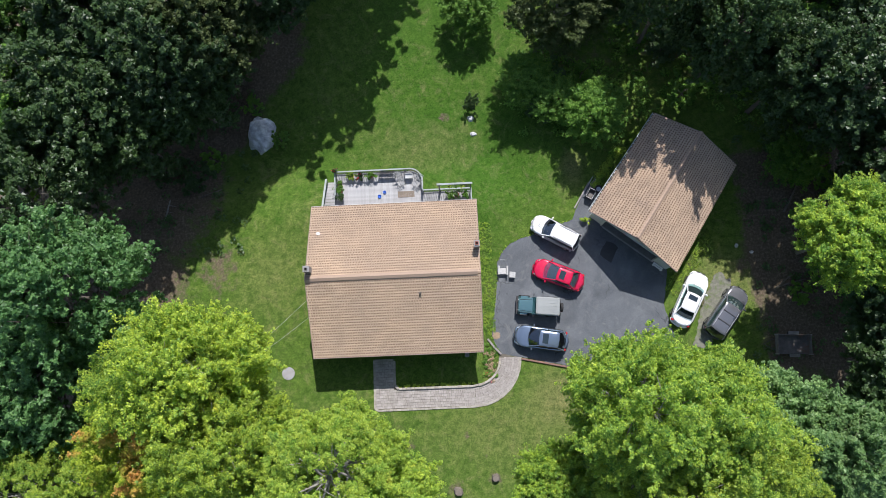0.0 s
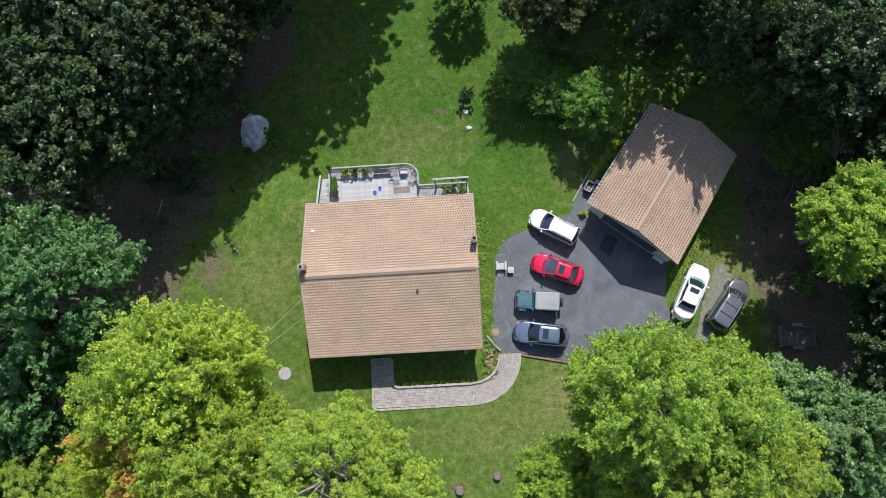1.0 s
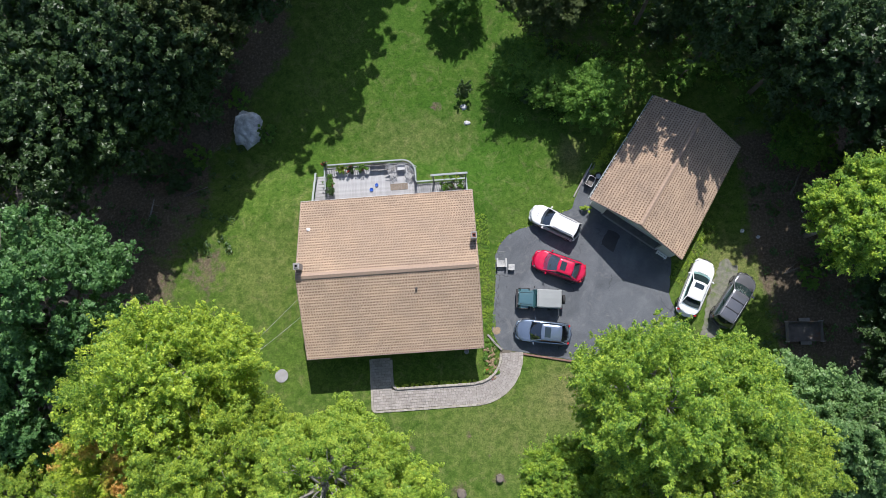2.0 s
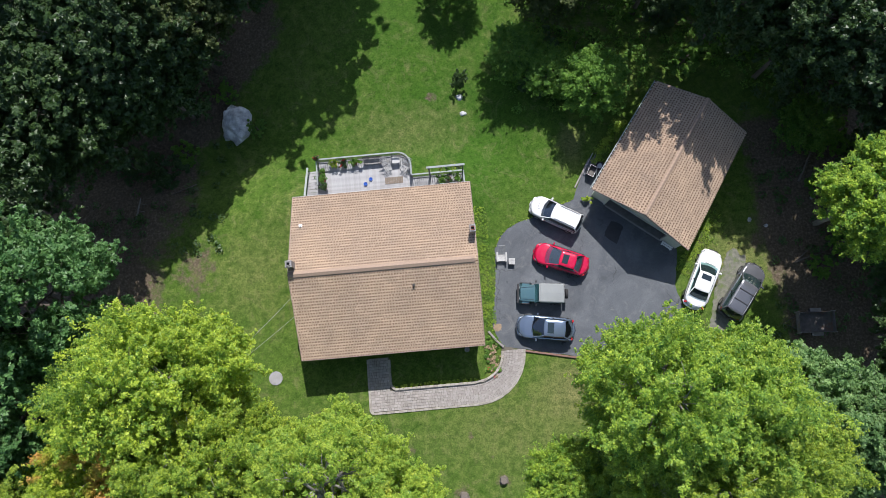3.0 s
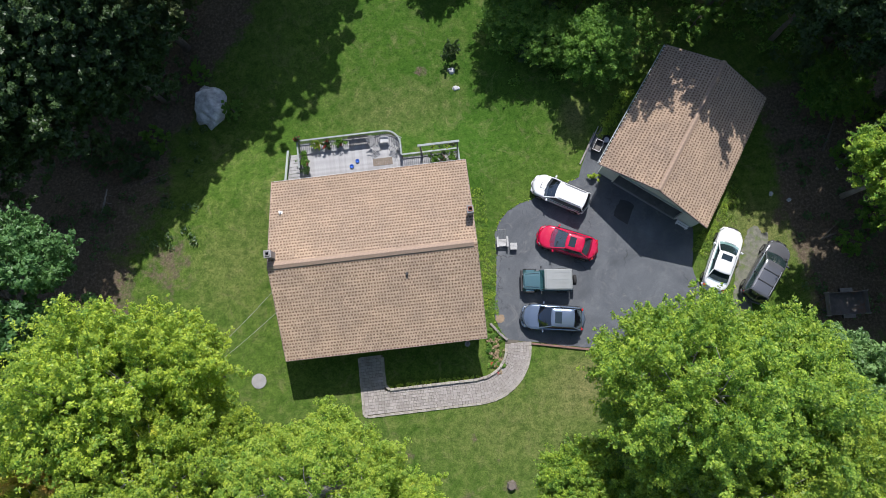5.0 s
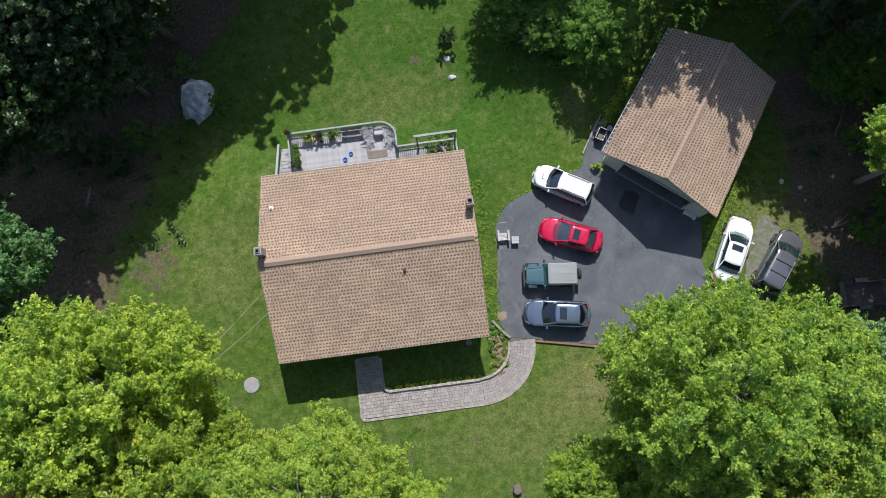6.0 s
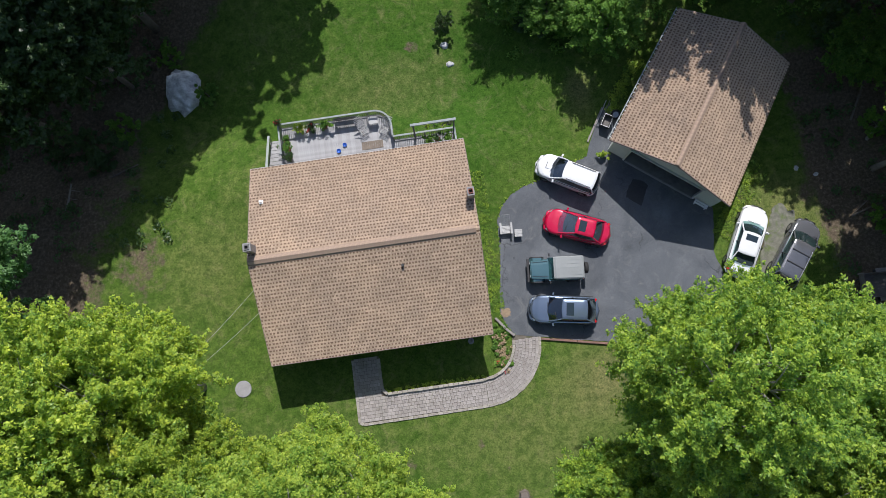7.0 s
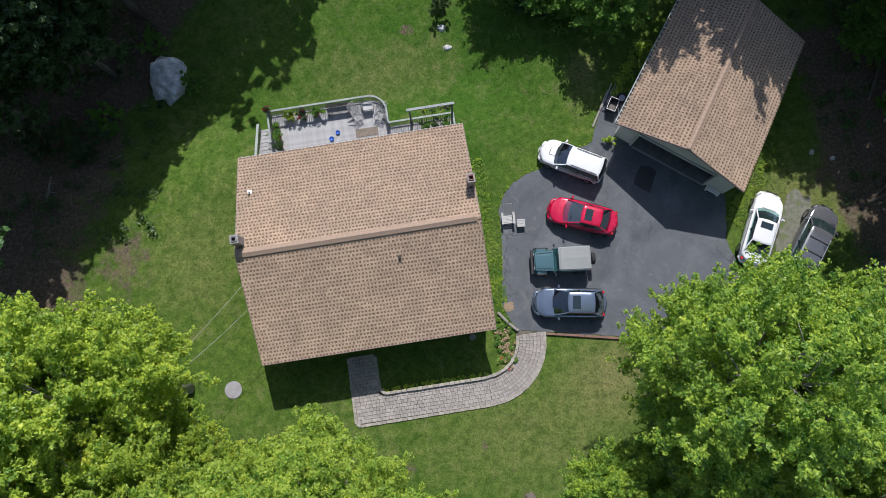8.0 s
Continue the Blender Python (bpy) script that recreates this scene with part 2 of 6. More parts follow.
M = dict(
    ground=ground_mat(),
    asphalt=asphalt_mat(),
    shingle=shingle_mat("tan_shingle", "island", (0.458, 0.353, 0.258)),
    shingle_brown=shingle_mat("brown_shingle", "island", (0.190, 0.130, 0.088)),
    shingle_piece=shingle_mat("tan_shingle_piece", "object", (0.458, 0.353, 0.258)),
    shingle_piece_brown=shingle_mat("brown_shingle_piece", "object", (0.190, 0.130, 0.088)),
    ridge=worn("ridge_cap", (0.335, 0.245, 0.180), 0.9, 3, 0.35, 70),
    under=worn("roof_deck_wood", (0.12, 0.085, 0.06), 0.9, 2, 0.3),
    siding=worn("brown_siding", (0.17, 0.14, 0.11), 0.7, 1.2, 0.14, 30, 0.1),
    garage_siding=worn("grey_green_siding", (0.46, 0.49, 0.45), 0.65, 1.0, 0.16, 30, 0.1),
    trim=worn("white_trim", (0.72, 0.73, 0.72), 0.5, 2, 0.12, 40, 0.1),
    fascia=worn("brown_fascia", (0.30, 0.23, 0.20), 0.6, 2, 0.2),
    deck=worn("weathered_deck_board", (0.37, 0.372, 0.372), 0.85, 2.5, 0.28, 40, 0.3, stain=(0.27, 0.265, 0.26), rnd="object", spread=0.45),
    rail=worn("weathered_rail", (0.29, 0.32, 0.31), 0.8, 3, 0.35, 50),
    baluster=worn("dark_baluster", (0.12, 0.13, 0.14), 0.7, 3, 0.3),
    concrete=worn("concrete", (0.29, 0.285, 0.28), 0.9, 2, 0.25, 40, stain=(0.22, 0.215, 0.20)),
    floor_in=worn("garage_floor", (0.16, 0.16, 0.155), 0.8, 1, 0.3, 30, stain=(0.08, 0.08, 0.08)),
    paver=worn("paver", (0.335, 0.308, 0.282), 0.9, 1.4, 0.3, 45, 0.5, stain=(0.27, 0.255, 0.225), rnd="object", spread=0.6),
    paver_rest=worn("paver_rest", (0.335, 0.308, 0.282), 0.9, 1.4, 0.3, 45, 0.5, stain=(0.27, 0.255, 0.225), rnd="island", spread=0.6),
    edging=worn("edging_stone", (0.36, 0.335, 0.285), 0.9, 3, 0.3, 40, 0.4, stain=(0.25, 0.25, 0.19), rnd="object", spread=0.8),
    joint=worn("joint_sand", (0.13, 0.115, 0.09), 0.95, 3, 0.4, 30, stain=(0.07, 0.09, 0.03)),
    timber=worn("landscape_timber", (0.20, 0.115, 0.085), 0.85, 3, 0.35, 30),
    timber_grey=worn("grey_timber", (0.27, 0.25, 0.23), 0.9, 3, 0.35, 30),
    rock=worn("grey_rock", (0.52, 0.53, 0.53), 0.9, 2.2, 0.6, 14, 1.0, stain=(0.72, 0.73, 0.73)),
    bark=worn("bark", (0.16, 0.135, 0.11), 0.95, 2, 0.45, 25, 0.8),
    pale_bark=worn("pale_bark", (0.27, 0.25, 0.22), 0.95, 2, 0.4, 25, 0.7),
    steel=worn("galvanised_steel", (0.52, 0.53, 0.54), 0.4, 4, 0.15, 50, 0.05, 0.8),
    chrome=worn("chrome", (0.75, 0.75, 0.76), 0.15, 4, 0.05, 50, 0.0, 1.0),
    alloy=worn("alloy", (0.42, 0.43, 0.44), 0.3, 8, 0.2, 50, 0.05, 0.9),
    black=worn("black_metal", (0.022, 0.022, 0.024), 0.5, 5, 0.3, 60, 0.1),
    plastic=worn("black_plastic", (0.035, 0.035, 0.037), 0.55, 5, 0.3, 60, 0.15),
    rubber=worn("rubber", (0.022, 0.022, 0.022), 0.85, 8, 0.3, 60, 0.3),
    flue=worn("flue_black", (0.012, 0.011, 0.010), 0.95, 5, 0.3),
    brick_red=worn("chimney_masonry", (0.33, 0.29, 0.26), 0.9, 4, 0.3, 30, 0.5),
    clay=worn("clay_flue", (0.34, 0.13, 0.09), 0.85, 5, 0.3),
    pipe=worn("white_pipe", (0.78, 0.78, 0.76), 0.45, 5, 0.1),
    blue=worn("blue_bowl", (0.02, 0.09, 0.42), 0.35, 5, 0.15, 50, 0.05),
    chair_paint=worn("weathered_white_chair", (0.40, 0.40, 0.39), 0.7, 4, 0.2, 40, 0.2),
    mat=worn("door_mat", (0.20, 0.165, 0.13), 0.95, 4, 0.3, 80, 0.5),
    terracotta=worn("terracotta", (0.36, 0.15, 0.09), 0.85, 5, 0.25),
    red_flower=worn("red_petal", (0.45, 0.02, 0.03), 0.6, 5, 0.3, rnd="island"),
    straw=worn("dry_stem", (0.36, 0.27, 0.16), 0.9, 5, 0.3, rnd="island"),
    sand=worn("tan_sand", (0.27, 0.20, 0.13), 0.95, 8, 0.4, 40, 0.4),
    oil=worn("darker_asphalt", (0.030, 0.031, 0.033), 0.6, 2, 0.35, 45, 0.3),
    gravel=worn("pale_gravel", (0.165, 0.165, 0.13), 0.95, 3.5, 0.5, 30, 0.6, stain=(0.09, 0.13, 0.03)),
    glass=window_glass("dark_window_glass"),
    car_glass=car_glass("clear_car_glass", (0.62, 0.71, 0.74)),
    privacy_glass=car_glass("privacy_glass", (0.24, 0.26, 0.28)),
    cabin=worn("cabin_trim", (0.055, 0.058, 0.065), 0.7, 5, 0.3, 40, 0.2),
    seat_cloth=worn("seat_cloth", (0.17, 0.17, 0.18), 0.9, 6, 0.25, 60, 0.3),
    green_glass=car_glass("green_car_glass", (0.56, 0.72, 0.69)),
    white_car=paint("white_car_paint", (0.68, 0.69, 0.69)),
    red_car=paint("red_car_paint", (0.50, 0.004, 0.045), 0.25, 0.1),
    silver_car=paint("silver_blue_car_paint", (0.16, 0.21, 0.285), 0.25, 0.6),
    teal_car=paint("dark_green_car_paint", (0.09, 0.185, 0.205), 0.2, 0.45),
    grey_car=paint("dark_grey_car_paint", (0.15, 0.155, 0.168), 0.25, 0.5),
    hardtop=worn("grey_hardtop", (0.23, 0.245, 0.24), 0.6, 2, 0.1, 60, 0.15),
    tail=paint("tail_lamp", (0.45, 0.01, 0.015), 0.15),
    lamp=paint("headlamp_lens", (0.30, 0.32, 0.33), 0.1, 0.3),
    cargo=worn("rusty_trailer_side", (0.14, 0.13, 0.12), 0.8, 3, 0.45, 30, 0.4, stain=(0.16, 0.09, 0.06)),
    cable=worn("cable", (0.30, 0.30, 0.29), 0.6, 5, 0.1),
    # Maple and lime: dark greens blued for ambient shade, pale ones yellowed for sun.
    leaf_maple=leaf_mat("maple_leaf", (0.080, 0.200, 0.046), (0.270, 0.390, 0.050), (0.60, 0.65, 0.080), (0.66, 0.52, 0.06), 0.28, 0.22),
    leaf_lime=leaf_mat("lime_leaf", (0.046, 0.140, 0.036), (0.190, 0.340, 0.050), (0.54, 0.62, 0.080), (0.60, 0.52, 0.06), 0.24, 0.22),
    leaf_dense=leaf_mat("fine_lime_leaf", (0.075, 0.190, 0.030), (0.230, 0.355, 0.050), (0.52, 0.58, 0.085), (0.56, 0.52, 0.08), 0.3, 0.2),
    leaf_teal=leaf_mat("blue_green_leaf", (0.036, 0.105, 0.034), (0.092, 0.205, 0.068), (0.195, 0.345, 0.120), gloss=0.3),
    leaf_pale=leaf_mat("pale_blue_green_leaf", (0.055, 0.125, 0.040), (0.135, 0.250, 0.090), (0.30, 0.43, 0.17), gloss=0.25),
    leaf_orange=leaf_mat("turning_leaf", (0.09, 0.18, 0.02), (0.26, 0.36, 0.035), (0.54, 0.58, 0.07), (0.62, 0.30, 0.10), 0.42),
    leaf_mid=leaf_mat("green_leaf", (0.046, 0.120, 0.026), (0.110, 0.230, 0.042), (0.22, 0.36, 0.070)),
    leaf_dark=leaf_mat("dark_leaf", (0.034, 0.070, 0.025), (0.053, 0.100, 0.033), (0.083, 0.142, 0.044), gloss=0.4),
    leaf_grey=leaf_mat("grey_green_leaf", (0.055, 0.085, 0.030), (0.085, 0.115, 0.042), (0.12, 0.145, 0.06)),
)


# ---- geometry helpers ----
class Geo:
    """Collects vertices and faces, with one material index a face."""

    def __init__(self):
        self.v, self.f, self.m = [], [], []

    def face(self, pts, mi=0):
        b = len(self.v)
        self.v += [tuple(p) for p in pts]
        self.f.append(tuple(range(b, b + len(pts))))
        self.m.append(mi)

    def mesh(self, pts, faces, mi=0):
        b = len(self.v)
        self.v += [tuple(p) for p in pts]
        self.f += [tuple(b + i for i in q) for q in faces]
        self.m += [mi] * len(faces)

    def box(self, sx, sy, sz, m=None, mi=0, bevel=0.0):
        """A box centred on m, its long edges chamfered."""
        m = m or Matrix()
        x, y, z, c = sx / 2, sy / 2, sz / 2, bevel
        if c <= 0:
            p = [(-x, -y, -z), (x, -y, -z), (x, y, -z), (-x, y, -z), (-x, -y, z), (x, -y, z), (x, y, z), (-x, y, z)]
            q = [(0, 3, 2, 1), (4, 5, 6, 7), (0, 1, 5, 4), (1, 2, 6, 5), (2, 3, 7, 6), (3, 0, 4, 7)]
        else:
            p = []
            for zz, i in ((-z, 0), (z - c, 0), (z, c)):
                p += [(-x + i, -y + i, zz), (x - i, -y + i, zz), (x - i, y - i, zz), (-x + i, y - i, zz)]
            q = [(0, 3, 2, 1), (8, 9, 10, 11)]
            for k in (0, 4):
                for j in range(4):
                    q.append((k + j, k + (j + 1) % 4, k + 4 + (j + 1) % 4, k + 4 + j))
        self.mesh([m @ Vector(a) for a in p], q, mi)

    def tube(self, path, radii, n=8, mi=0, caps=True):
        """A tube of n sides along a path."""
        path = [Vector(p) for p in path]
        if not isinstance(radii, (list, tuple)):
            radii = [radii] * len(path)
        b = len(self.v)
        for i, p in enumerate(path):
            d = (path[min(i + 1, len(path) - 1)] - path[max(i - 1, 0)]).normalized()
            u = d.cross(Vector((0, 0, 1)) if abs(d.z) < 0.9 else Vector((1, 0, 0))).normalized()
            w = d.cross(u)
            for k in range(n):
                a = 2 * math.pi * k / n
                self.v.append(tuple(p + (u * math.cos(a) + w * math.sin(a)) * radii[i]))
        for i in range(len(path) - 1):
            for k in range(n):
                self.f.append((b + i * n + k, b + i * n + (k + 1) % n, b + (i + 1) * n + (k + 1) % n, b + (i + 1) * n + k))
                self.m.append(mi)
        if caps:
            self.f.append(tuple(b + k for k in range(n))[::-1])
            self.f.append(tuple(b + (len(path) - 1) * n + k for k in range(n)))
            self.m += [mi, mi]

    def prism(self, poly, z0, z1, mi=0):
        """A flat polygon raised from z0 to z1."""
        k = len(poly)
        p = [(x, y, z0) for x, y in poly] + [(x, y, z1) for x, y in poly]
        q = [tuple(range(k))[::-1], tuple(range(k, 2 * k))] + [(i, (i + 1) % k, k + (i + 1) % k, k + i) for i in range(k)]
        self.mesh(p, q, mi)

    def loft(self, rings, mi=0, closed=True, caps=True):
        n = len(rings[0])
        b = len(self.v)
        for r in rings:
            self.v += [tuple(p) for p in r]
        for i in range(len(rings) - 1):
            for k in range(n if closed else n - 1):
                self.f.append((b + i * n + k, b + i * n + (k + 1) % n, b + (i + 1) * n + (k + 1) % n, b + (i + 1) * n + k))
                self.m.append(mi)
        if caps:
            self.f.append(tuple(b + k for k in range(n))[::-1])
            self.f.append(tuple(b + (len(rings) - 1) * n + k for k in range(n)))
            self.m += [mi, mi]

    def data(self, name, mats, smooth=False):
        me = bpy.data.meshes.new(name)
        me.from_pydata(self.v, [], self.f)
        for k in mats if isinstance(mats, (list, tuple)) else [mats]:
            me.materials.append(M[k])
        if len(me.materials) > 1:
            me.polygons.foreach_set("material_index", self.m)
        bm = bmesh.new()
        bm.from_mesh(me)
        bmesh.ops.recalc_face_normals(bm, faces=bm.faces)
        bm.to_mesh(me)
        bm.free()
        if smooth:
            me.polygons.foreach_set("use_smooth", [True] * len(me.polygons))
        me.update()
        return me


def thing(name, label, category, m=None, group="", kind=""):
    """An empty at a thing's base."""
    ob = new(name)
    ob.empty_display_size = 0.2
    ob.matrix_basis = m or Matrix()
    return tagged(ob, label, category, group, kind)


def part(name, geo, mats, parent=None, label="", m=None, smooth=False, kind=""):
    """One mesh object under a thing or a part. geo: a Geo or a mesh."""
    me = geo.data(name, mats, smooth) if isinstance(geo, Geo) else geo
    ob = new(name, me)
    ob.parent = parent
    ob.matrix_basis = m or Matrix()
    return tagged(ob, label, kind=kind)


def solo(name, geo, mats, label, category, m=None, group="", kind="", smooth=False):
    """A top-level thing of one mesh."""
    return tagged(part(name, geo, mats, None, label, m, smooth), "", category, group, kind)


def smooth01(a, b, x):
    t = min(1.0, max(0.0, (x - a) / (b - a)))
    return t * t * (3 - 2 * t)


rng = random.Random(7)


# ---- ground ----
def ground_z(x, y):
    """The lawn falls away behind the house and towards the woods."""
    a = smooth01(5.6, 11.8, y) * (1 - smooth01(4.5, 9.5, x))
    b = smooth01(-9, -19, x) * smooth01(-1, 14, y)
    c = smooth01(13, 22, y) * smooth01(4.5, 9.5, x)
    return -1.7 * a - 1.0 * b - 1.5 * c


def blob(x, y, cx, cy, rx, ry):
    return max(0.0, 1 - math.hypot((x - cx) / rx, (y - cy) / ry))


def build_ground():
    def axis(lo, hi, step):
        inner = [lo + step * i for i in range(int((hi - lo) / step) + 1)]
        far = [6, 14, 28, 55, 110, 250, 600, 1400]
        return [lo - d for d in far[::-1]] + inner + [hi + d for d in far]

    xs, ys = axis(-44, 44, 0.5), axis(-32, 44, 0.5)
    verts, cover = [], []
    for y in ys:
        for x in xs:
            n1 = noise.noise((x * 0.13, y * 0.13, 3.1))
            n2 = noise.noise((x * 0.5, y * 0.5, 9.7))
            inside = abs(x) < 60 and abs(y) < 60
            z = ground_z(x, y) + (0.05 * n1 + 0.02 * n2 if inside and not (-11 < x < 20 and -11 < y < 9) else 0)
            verts.append((x, y, z))
            west = 0.75 * smooth01(-18.0, -25, x + 2.5 * n1 - 0.25 * max(0, y - 3)) * smooth01(-4, 2, y)
            west = max(west, 0.8 * smooth01(-20.5, -25, x + 2 * n1))
            north_w = smooth01(13, 20, y - 0.9 * (x + 16) + 4 * n1) * smooth01(-9, -15, x)
            east = smooth01(23.6, 27.2, x + 1.5 * n1 + 0.15 * y) * smooth01(9, 4, abs(y - 0.5) - 4)
            east = max(east, smooth01(8, 13, x + 1.6 * n1) * smooth01(14, 19, y + 2 * n1) * 0.55, smooth01(28, 33, x))
            soil = max(west, north_w * 0.9, east * 0.72)
            soil = max(soil, 0.6 * blob(x, y, -19.4, 1.9, 3.0, 3.6) ** 0.5)
            for cx, cy, r in ((3.6, -16.3, 1.1), (0.5, -17.3, 1.3), (0.7, 15.2, 0.9), (-3.2, -13.4, 0.8), (-2.4, 10.2, 0.8), (4.1, -7.4, 0.9), (22.3, -3.0, 1.6), (21.0, 0.9, 0.8), (25.3, 0.2, 1.2), (1.45, -12.8, 0.6), (2.9, -14.7, 0.5), (-5.4, -11.2, 0.4)):
                b = blob(x, y, cx, cy, r, r)
                soil = max(soil, 0.62 * b ** 0.5 if b else 0)
            dry = 0.08 + 0.3 * n1 + 0.2 * smooth01(-8, -13, y) + 0.9 * blob(x, y, 10.5, -9.5, 5, 3.5) + 0.5 * blob(x, y, -15, 2, 9, 7) + 0.8 * blob(x, y, 23.5, -1.0, 4.5, 4.5)
            dry += 0.9 * blob(x, y, 11.6, 9.5, 1.5, 2.5) + 0.5 * blob(x, y, -3, 12, 8, 4)
            lush = 1.1 * blob(x, y, 3.5, 10.5, 9, 7) ** 0.6 + 0.6 * blob(x, y, -7, 12, 8, 6) ** 0.7 + 0.9 * smooth01(9, 20, y) * smooth01(-9, -3, x) * smooth01(10, 6, x) + 0.8 * blob(x, y, 3.9, 2, 1.6, 9) + 0.4 * blob(x, y, -12, 5, 5, 8)
            cover += [min(1, soil), min(1, max(0, dry)), min(1, max(0, lush)), 1.0]
    w = len(xs)
    faces = [(j * w + i, j * w + i + 1, (j + 1) * w + i + 1, (j + 1) * w + i) for j in range(len(ys) - 1) for i in range(w - 1)]
    me = bpy.data.meshes.new("ground")
    me.from_pydata(verts, [], faces)
    col = me.color_attributes.new("cover", "FLOAT_COLOR", "POINT")
    col.data.foreach_set("color", cover)
    me.materials.append(M["ground"])
    me.polygons.foreach_set("use_smooth", [True] * len(faces))
    tagged(new("ground", me), "mown green lawn with dry spots and brown leaf litter", "ground", kind="structure")


build_ground()

DRIVE = [(11.3, 4.9), (9.4, 4.25), (7.54, 3.64), (6.78, 3.46), (5.78, 2.99), (5.12, 2.35), (4.67, 1.41), (4.53, -0.7), (4.3, -2.2), (4.08, -3.4), (3.92, -4.77),
         (4.29, -5.72), (4.67, -6.24), (6.25, -6.62), (8.4, -7.1), (10.9, -7.62), (14.0, -8.2), (17.5, -8.6), (19.6, -7.6), (19.2, -5.4), (18.85, -4.3), (18.5, -2.74), (18.75, -1.4), (19.0, 0.2), (18.5, 0.75), (13.0, 5.1), (13.9, 6.8), (13.5, 8.3), (12.8, 7.9), (11.9, 6.2)]


def build_drive():
    g, pts = Geo(), []
    for (x0, y0), (x1, y1) in zip(DRIVE, DRIVE[1:] + DRIVE[:1]):
        k = max(1, int(math.hypot(x1 - x0, y1 - y0) / 0.22))
        for i in range(k):
            x, y = x0 + (x1 - x0) * i / k, y0 + (y1 - y0) * i / k
            pts.append((x + 0.07 * noise.noise((x * 1.7, y * 1.7, 0)), y + 0.07 * noise.noise((x * 1.7, y * 1.7, 5))))
    g.prism(pts, -0.25, 0.035)
    solo("driveway", g, "asphalt", "dark grey asphalt driveway with pale cracks", "driveway", kind="structure")


build_drive()


# ---- roofs ----
def slope_frame(a, b, c, d):
    """Maps u (along the eave a-b), v (up to the ridge d-c) and a lift onto a sloping quad."""
    a, b, c, d = (Vector(p) for p in (a, b, c, d))
    n = (b - a).cross(d - a).normalized()
    return lambda u, v, h: a * (1 - u) * (1 - v) + b * u * (1 - v) + c * u * v + d * (1 - u) * v + n * h


def shingle_slope(corners, parent, seed, singles=None, course=0.112):
    """Courses of laminated shingles: plain tan ones, and ones of alternate tan and brown tabs; those inside `singles` become pieces of their own."""
    at = slope_frame(*corners)
    a, b, c, d = (Vector(p) for p in corners)
    wide, up = ((b - a).length + (c - d).length) / 2, ((d - a).length + (c - b).length) / 2
    r = random.Random(seed)
    rest, pieces = Geo(), 0
    rows = int(up / course)
    piece_cache = {}
    for j in range(rows):
        v0, v1 = j / rows, min(1.0, (j + 1.25) / rows)
        toothed = j % 2 == 0
        u = -r.random() * 0.3 / wide
        brown, rich, left = False, 0.5, 0.0
        while u < 1:
            brown = toothed and not brown
            if left <= 0:
                # each strip of shingles has broader or narrower brown tabs
                left, rich = 0.9, r.random()
            w = (r.uniform(0.08, 0.11 + 0.06 * rich) if brown else r.uniform(0.07, 0.14 - 0.05 * rich)) if toothed else r.choice((0.3, 0.45, 0.6))
            left -= w
            w = round(w / 0.01) * 0.01 / wide
            u0, u1 = max(0, u), min(1, u + w)
            u += w
            if u1 - u0 < 0.03 / wide:
                continue
            h = 0.010 if brown else 0.020
            e = 0.003 / wide
            top = [at(u0 + e, v0, h), at(u1 - e, v0, h), at(u1 - e, v1, 0.004), at(u0 + e, v1, 0.004)]
            low = [at(u0 + e, v0, -0.004), at(u1 - e, v0, -0.004), at(u1 - e, v1, -0.004), at(u0 + e, v1, -0.004)]
            quads = [(4, 5, 6, 7), (0, 1, 5, 4), (1, 2, 6, 5), (3, 0, 4, 7)]
            if singles and singles(top[0]) and pieces < 290:
                pieces += 1
                o = top[0]
                key = (round((u1 - u0) * wide, 2), brown)
                if key not in piece_cache:
                    g = Geo()
                    g.mesh([p - o for p in low + top], quads)
                    piece_cache[key] = g.data("shingle", "shingle_piece_brown" if brown else "shingle_piece")
                part("shingle", piece_cache[key], None, parent, m=Matrix.Translation(o))
            else:
                rest.mesh(low + top, quads, int(brown))
    me = bpy.data.meshes.new("shingle_field")
    me.from_pydata(rest.v, [], rest.f)
    me.materials.append(M["shingle"])
    me.materials.append(M["shingle_brown"])
    me.polygons.foreach_set("material_index", rest.m)
    me.update()
    part("shingle_field", me, None, parent, "tan and brown asphalt shingles in courses", kind="stuff")


def gable_roof(house, eave_a, eave_b, ridge, thick, seed, label, singles=None):
    """eave_a, eave_b: two ends of each eave; ridge: its two ends (all in the same sense)."""
    (a0, a1), (b0, b1), (r0, r1) = [[Vector(p) for p in q] for q in (eave_a, eave_b, ridge)]
    dn = Vector((0, 0, -thick))
    g = Geo()
    for e0, e1 in ((a0, a1), (b0, b1)):
        top = [e0, e1, r1, r0]
        g.mesh(top + [p + dn for p in top], [(0, 1, 2, 3), (4, 7, 6, 5), (0, 4, 5, 1), (1, 5, 6, 2), (3, 7, 4, 0)])
    roof = part("roof", g, "under", house, label)
    shingle_slope((a0, a1, r1, r0), roof, seed, singles)
    shingle_slope((b1, b0, r0, r1), roof, seed + 1)
    return roof


